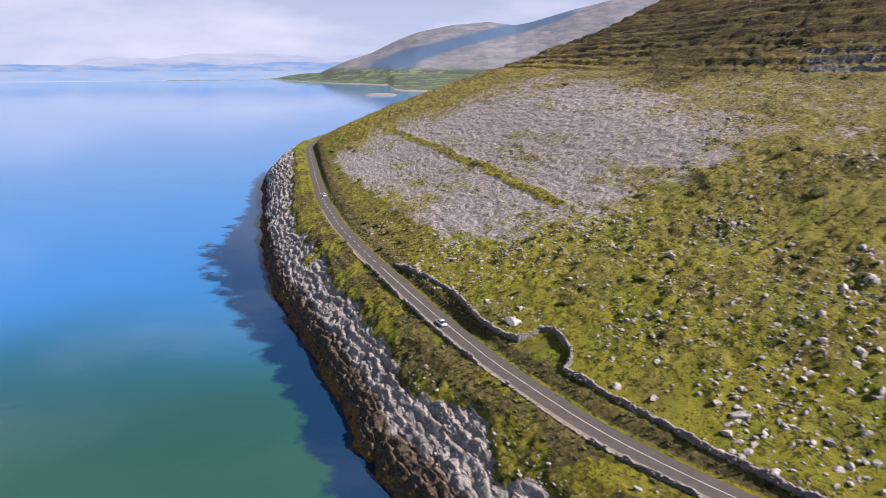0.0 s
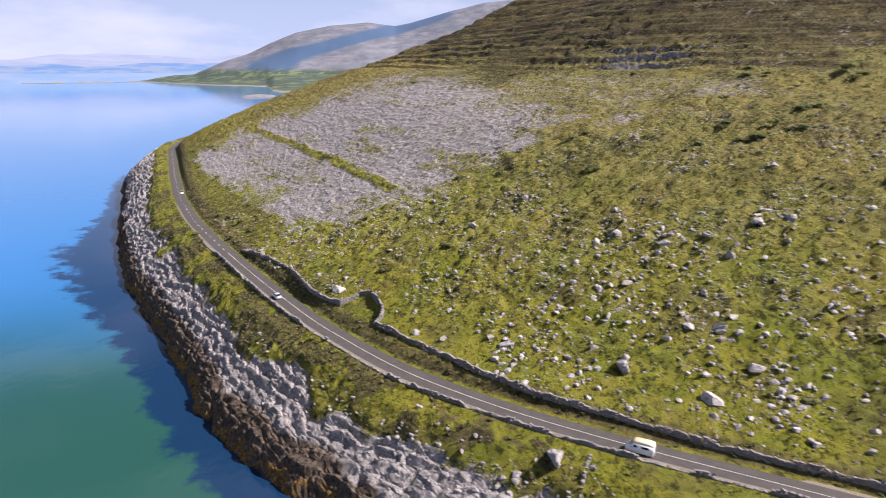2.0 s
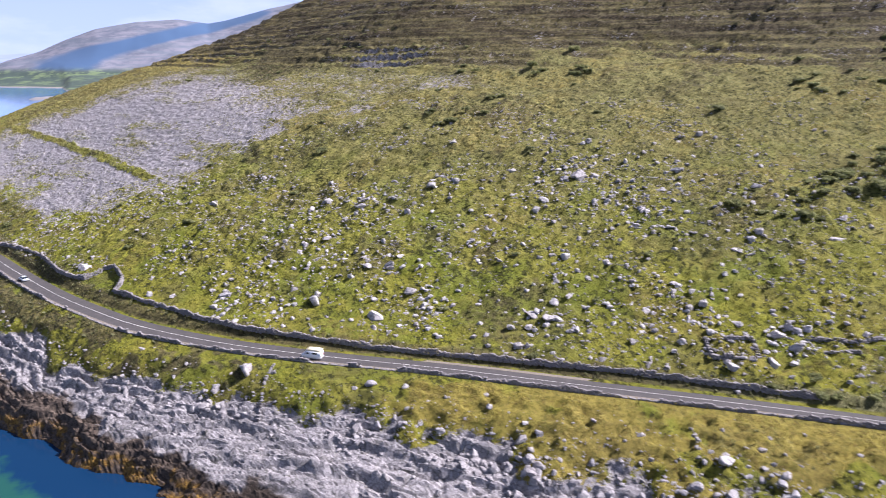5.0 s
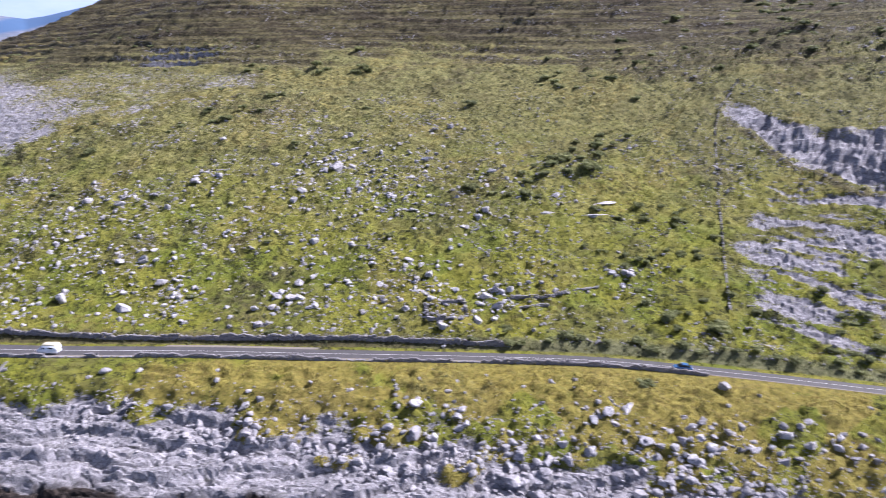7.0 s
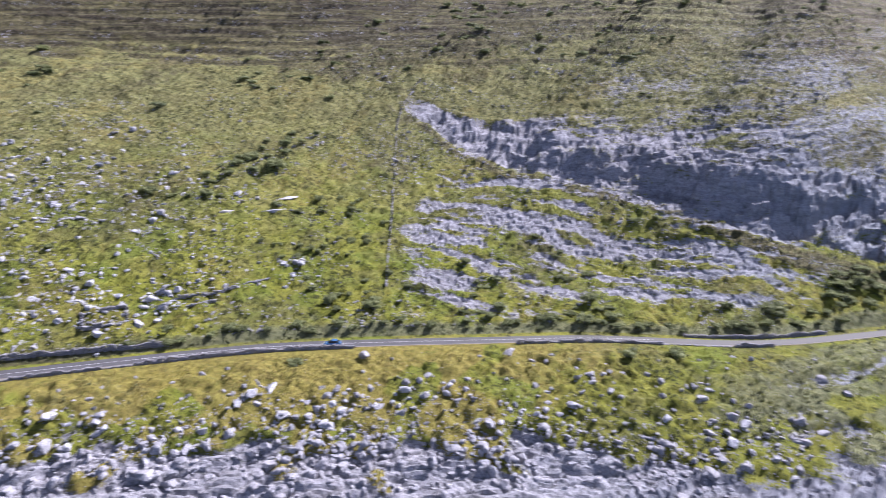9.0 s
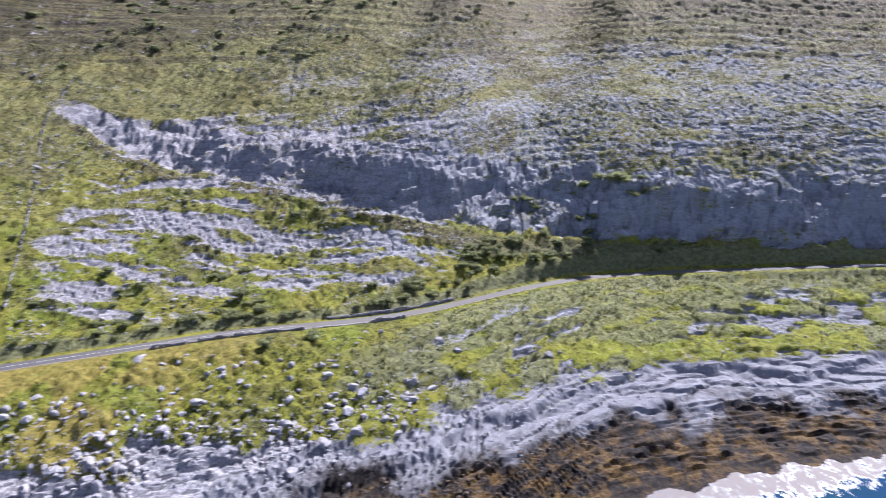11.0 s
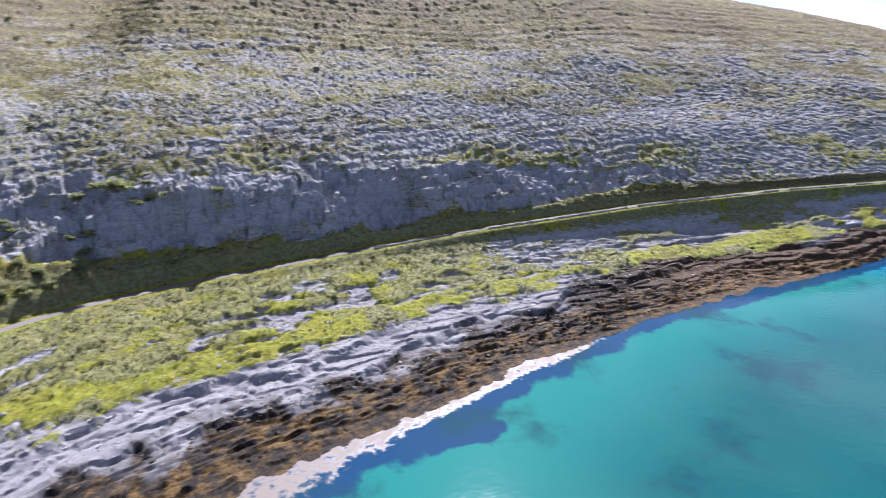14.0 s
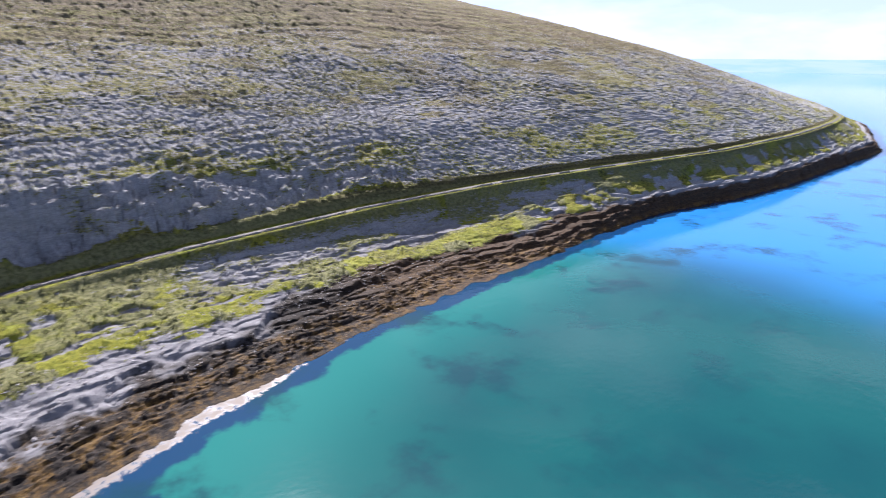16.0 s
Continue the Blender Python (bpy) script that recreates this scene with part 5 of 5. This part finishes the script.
ROADSIDE_BUSHES = [
    (225.8, -52.9, 4.6), (244, -71.5, 5.2), (241.8, -79, 5.8), (229.8, -66, 4.6), (234.5, -74, 4.8), (224.5, -90.5, 5.4), (232.6, -99.2, 5.4), (269.6, -115.6, 7),
    (290.8, -127.8, 4.8), (296, -134, 5.6), (175.2, -25.4, 4.2), (264, -104, 3.8), (294.5, -132, 4.2), (296.5, -138.3, 5), (299.5, -143, 4.6),
    (300, -148.4, 5), (304.5, -153.5, 4.6), (307.5, -159, 4.6), (287, -131, 4.2), (290, -137, 4.2), (321.5, -190, 5), (333.3, -174.8, 9),
    (334.6, -180.3, 8), (336, -187, 7), (339.6, -205, 5), (307.4, -227, 2.4), (305.8, -239.7, 2.8), (311.5, -167, 3.6)]
LEDGE_BUSHES = [
    (338, -158.3, 5), (337.1, -163, 5.5), (337.8, -168, 5), (337.5, -173, 5.5), (337.5, -178, 5), (340, -183.5, 4.5), (327.4, -137.2, 4.5), (329.9, -140.5, 5),
    (326.3, -146.5, 4.5), (328, -143, 4)]
PAVEMENT_BUSHES = [
    (-38.4, 242, 2.8), (-27.5, 255.8, 3.6), (-20.8, 244, 3.4), (-14.5, 230, 3.4), (-22, 229, 2.8), (-61.3, 377.6, 3.2), (-61, 425, 5), (-76, 440, 5),
    (-31.8, 262.6, 3), (63, 201.7, 3.4), (99.2, 166.9, 5.4), (106.7, 193, 2.6), (101.4, 192.3, 2.8)]


def build_bushes():
    rng = np.random.default_rng(31)
    kinds = [bush_kind(s) for s in range(6)]
    spots = [(x, y, w, "dark green gorse bush on the hillside") for x, y, w in NORTH_BUSHES + UPPER_BUSHES]
    spots += [(x, y, w, "dense dark green bush beside the coast road") for x, y, w in ROADSIDE_BUSHES]
    spots += [(x, y, w, "dark hazel bush at the edge of the limestone pavement") for x, y, w in PAVEMENT_BUSHES]

    spots += [(x, y, w, "pale green bush growing on a ledge of the scarp") for x, y, w in LEDGE_BUSHES]
    x, y, *_ = scatter(rng, 44, -168, -108, 6, 21, lambda x, y, d, f, rock, scrub, z, luck: luck < .75)
    spots += [(a, b, w, "dense dark green bush beside the coast road") for a, b, w in zip(x, y, rng.uniform(2.6, 5.2, len(x)))]

    hedge = np.arange(-132, 14, 4.2) + rng.uniform(-1.4, 1.4, 35)
    beside = along(ROAD_LINE, hedge) + rng.uniform(5.0, 8.0, 35) / along(SLANT_LINE, hedge)
    spots += [(a, b, w, "sage-green bush in the rough hedge beside the road") for a, b, w in zip(beside, hedge, rng.uniform(2.2, 4.0, 35))]

    def high(x, y, d, f, rock, scrub, z, luck):
        return (rock < .5) & (luck < .02 + .5 * ease(86, 92, z) * ease(.48, .6, fractal(x / 30, y / 18, 3, 97)) + .25 * ease(.6, .68, fractal(x / 20, y / 14, 3, 53)))

    def thicket(x, y, d, f, rock, scrub, z, luck):
        return (rock < .5) & (luck < .75 * ease(.46, .56, fractal(x / 12, y / 12, 2, 133)) + .05)

    x, y, *_ = scatter(rng, 420, -75, 22, 5, 62, thicket)
    keep = x > 196
    x, y = x[keep][:75], y[keep][:75]
    spots += [(a, b, w, "low sage-green bush in rough grass above the road") for a, b, w in zip(x, y, rng.uniform(1.5, 3.6, len(x)))]
    wild = []
    x, y, *_ = scatter(rng, 260, -45, 112, 138, 262, lambda x, y, d, f, rock, scrub, z, luck: luck < .12 + .75 * ease(.44, .54, fractal(x / 30, y / 18, 2, 135)))
    wild += list(zip(x[:110], y[:110], rng.uniform(3.0, 6.5, 110)))
    x, y, *_ = scatter(rng, 1600, -260, 420, 14, 210, high)
    wild += list(zip(x[:240], y[:240], rng.uniform(1.6, 4.4, 240)))
    brush("upland_scrub", wild, rng, "dark hazel and gorse scrub high on the terraced hillside")
    zs = ground(np.array([s[0] for s in spots]), np.array([s[1] for s in spots]))[0]
    for k, ((x, y, w, label), z) in enumerate(zip(spots, zs)):
        size = w * 0.49
        m = pose(x, y, z - 0.15, 0, 0, rng.uniform(0, 360)) @ Matrix.Diagonal((size * rng.uniform(.85, 1.2), size, size * rng.uniform(.68, 0.98), 1))
        ob = kinds[k] if k < 6 else copy_thing(kinds[k % 6], m)
        ob.matrix_world = m
        tagged(ob, label, "bush", "bushes on the hill")


def tufts(name, x, y, z, tall, wide, blades, rng, material, label, category):
    """Grass or fronds: small pointed blades fanning out of each place, all in one mesh."""
    n = len(x)
    turn = rng.uniform(0, 2 * math.pi, (n, blades))
    lean = rng.uniform(.25, 1.0, (n, blades)) * wide[:, None]
    rise = tall[:, None] * rng.uniform(.6, 1.15, (n, blades))
    root = np.stack([x, y, z - 0.05], -1)[:, None, None]
    c, s = np.cos(turn), np.sin(turn)
    half = wide[:, None] * rng.uniform(.18, .34, (n, blades))
    tip = np.stack([c * lean, s * lean, rise], -1)
    a = np.stack([-s * half, c * half, 0 * half], -1) + np.stack([c, s, 0 * c], -1) * (lean * .25)[..., None]
    b = np.stack([s * half, -c * half, 0 * half], -1) + np.stack([c, s, 0 * c], -1) * (lean * .25)[..., None]
    verts = (np.stack([a, b, tip], 2) + root).reshape(-1, 3)
    ob = mesh_object(name, verts, np.arange(len(verts)).reshape(-1, 3), material, smooth=False)
    return tagged(ob, label, category, kind="stuff")


def build_grass():
    rng = np.random.default_rng(41)

    def green(x, y, d, f, rock, scrub, z, luck):
        return (rock < .35) & (np.abs(d) > 3.6) & (z > 3) & (luck < (.35 + .9 * (speckle(x / 2.2, y / 2.2, 7) > .5)) * (1 - .5 * scrub) * ease(330, 120, np.abs(y + 30)))

    x, y, z, rock, dry, scrub = scatter(rng, 120000, -360, 300, -60, 150, green)
    pick = dry + 0.6 * (rng.random(len(x)) - .5) > .62
    for chosen, name, mat, label, cap in ((~pick, "grass", BLADE, "rough yellow-green tussock grass on the slope", 24000), (pick, "dry_grass", STRAW, "dry straw-coloured grass in patches", 6000)):
        a, b, c = x[chosen][:cap], y[chosen][:cap], z[chosen][:cap]
        tufts(name, a, b, c, rng.uniform(.2, .5, len(a)), rng.uniform(.25, .6, len(a)), 5, rng, mat, label, "grass")

    def fern(x, y, d, f, rock, scrub, z, luck):
        return (np.abs(d) > 3.8) & (z > 4) & (luck < ease(.2, .7, scrub) * (1 - rock))

    x, y, z, *_ = scatter(rng, 60000, -420, 330, -70, 170, fern)
    n = min(len(x), 13000)
    tufts("bracken", x[:n], y[:n], z[:n], rng.uniform(.35, .9, n), rng.uniform(.5, 1.1, n), 8, rng, FROND, "low green-brown bracken and heather scrub", "bracken")


# ---- vehicles ----
GLASS = plain_material("vehicle_glass", (0.02, 0.025, 0.03), 0.08, vary=0.05)
TYRE = plain_material("tyre_rubber", (0.02, 0.02, 0.02), 0.85)
RIM = plain_material("wheel_rim", (0.45, 0.46, 0.48), 0.35, 0.8)
LENS = plain_material("lamp_lens", (0.75, 0.75, 0.72), 0.15)
TAIL = plain_material("tail_lens", (0.35, 0.02, 0.02), 0.2)


def loft(sections):
    """A closed hull from cross sections along x: x, half width low, half width high, bottom, top."""
    bm = bmesh.new()
    rings = []
    for x, low, high, bottom, top in sections:
        mid = bottom + (top - bottom) * 0.55
        pts = ((low * .92, bottom), (low, bottom + .12), (low, mid), (high, top - .05), (high * .8, top))
        rings.append([bm.verts.new((x, s * w, z)) for s, seq in ((1, pts), (-1, pts[::-1])) for w, z in seq])
    for a, b in zip(rings, rings[1:]):
        for k in range(10):
            bm.faces.new((a[k], a[(k + 1) % 10], b[(k + 1) % 10], b[k]))
    bm.faces.new(rings[0][::-1])
    bm.faces.new(rings[-1])
    bmesh.ops.recalc_face_normals(bm, faces=bm.faces)
    for f in bm.faces:
        f.smooth = True
    return bm


def box(size, at):
    bm = bmesh.new()
    bmesh.ops.create_cube(bm, size=1.0, matrix=Matrix.Translation(at) @ Matrix.Diagonal((*size, 1)))
    bmesh.ops.bevel(bm, geom=bm.edges[:], offset=min(size) * 0.2, segments=2, affect="EDGES")
    return bm


def wheels(vehicle, axles, track, radius):
    for x in axles:
        for side in (-1, 1):
            at = Matrix.Translation((x, side * track, radius)) @ Matrix.Rotation(radians(90), 4, "X")
            bm = bmesh.new()
            bmesh.ops.create_cone(bm, cap_ends=True, segments=20, radius1=radius, radius2=radius, depth=.21, matrix=at)
            wheel = part("wheel", bm, TYRE, vehicle)
            bm = bmesh.new()
            bmesh.ops.create_cone(bm, cap_ends=True, segments=14, radius1=radius * .6, radius2=radius * .6, depth=.23, matrix=at)
            part("rim", bm, RIM, wheel, "silver wheel rim")


def place_on_road(vehicle, y, d, towards):
    """Set a vehicle on the road at y, d metres inland of its middle, facing up (1) or down (-1) the y axis."""
    slope = (along(ROAD_LINE, y + 3) - along(ROAD_LINE, y - 3)) / 6
    turn = math.degrees(math.atan2(1, slope)) + (0 if towards > 0 else 180)
    x = float(along(ROAD_LINE, y) + d / along(SLANT_LINE, y))
    vehicle.matrix_world = pose(x, y, float(along(ROAD_Z_LINE, y)) + 0.062 - 0.004 * d * d, 0, 0, turn)


def car(paint, label):
    c = new("car")
    body = [(-2.1, .74, .70, .38, .80), (-1.95, .84, .80, .24, .95), (-1.2, .88, .84, .20, .98), (0.9, .88, .84, .20, .95), (1.7, .85, .80, .22, .80), (2.08, .74, .66, .34, .66)]
    part("body", loft(body), paint, c)
    part("cabin_glass", loft([(-1.75, .72, .60, .90, 1.0), (-1.1, .76, .62, .92, 1.40), (0.2, .76, .62, .92, 1.42), (1.1, .74, .66, .90, .96)]), GLASS, c, "dark tinted car windows")
    part("roof", loft([(-1.15, .60, .56, 1.36, 1.45), (-.4, .63, .58, 1.38, 1.49), (0.25, .61, .56, 1.38, 1.46)]), paint, c)
    for side in (-1, 1):
        part("headlight", box((.14, .30, .14), (2.0, side * .56, .64)), LENS, c, "clear headlight lens")
        part("tail_light", box((.10, .26, .16), (-2.07, side * .58, .78)), TAIL, c, "red tail light")
        part("wing_mirror", box((.12, .16, .10), (.75, side * .96, .98)), paint, c)
    wheels(c, (-1.3, 1.3), .78, .31)
    return tagged(c, label, "car", "vehicles on the coast road")


def camper_van(paint, roof_paint):
    v = new("camper_van")
    part("body", loft([(-2.5, .92, .84, .30, 2.0), (-2.4, .96, .86, .24, 2.1), (1.2, .96, .86, .24, 2.1), (1.75, .96, .84, .24, 1.55), (2.35, .90, .80, .28, 1.15), (2.55, .78, .70, .36, .95)]), paint, v)
    part("raised_roof", loft([(-2.45, .86, .78, 2.04, 2.42), (-1.6, .86, .78, 2.04, 2.60), (0.9, .84, .74, 2.04, 2.56), (1.35, .78, .62, 2.0, 2.2)]), roof_paint, v, "cream raised camper roof")
    part("windscreen", loft([(1.22, .80, .76, 1.50, 2.02), (1.45, .84, .78, 1.36, 1.88), (1.92, .84, .76, 1.22, 1.40)]), GLASS, v, "dark windscreen")
    for side in (-1, 1):
        part("side_window", box((1.3, .06, .42), (-1.0, side * .93, 1.55)), GLASS, v, "dark side window")
        part("cab_window", box((.66, .06, .44), (.75, side * .93, 1.55)), GLASS, v, "dark cab window")
        part("headlight", box((.10, .26, .2), (2.5, side * .60, .80)), LENS, v, "clear headlight lens")
        part("tail_light", box((.08, .16, .3), (-2.5, side * .78, .95)), TAIL, v, "red tail light")
        part("wing_mirror", box((.12, .2, .24), (1.35, side * 1.06, 1.4)), TYRE, v, "black wing mirror")
    wheels(v, (-1.55, 1.6), .84, .34)
    return tagged(v, "white camper van with a cream raised roof on the road", "van", "vehicles on the coast road")


def build_vehicles():
    white, silver = plain_material("white_car_paint", (0.72, 0.75, 0.78), 0.25, vary=0.04), plain_material("silver_car_paint", (0.55, 0.62, 0.68), 0.25, 0.3, vary=0.05)
    blue, cream = plain_material("blue_car_paint", (0.05, 0.13, 0.27), 0.25, 0.1, vary=0.05), plain_material("cream_roof_paint", (0.70, 0.62, 0.44), 0.4, vary=0.05)
    place_on_road(car(silver, "small silver car driving along the coast road"), 160, -1.45, 1)
    place_on_road(car(white, "white car on the bend of the coast road"), 327, 1.5, -1)
    place_on_road(camper_van(white, cream), 69.5, -1.4, 1)
    place_on_road(car(blue, "blue hatchback driving along the coast road"), -27, -0.9, 1)
    place_on_road(car(white, "white car far along the coast road"), -640, 0.6, -1)


build_walls()
build_boulders()
build_vehicles()
build_bushes()
build_stones()
build_grass()
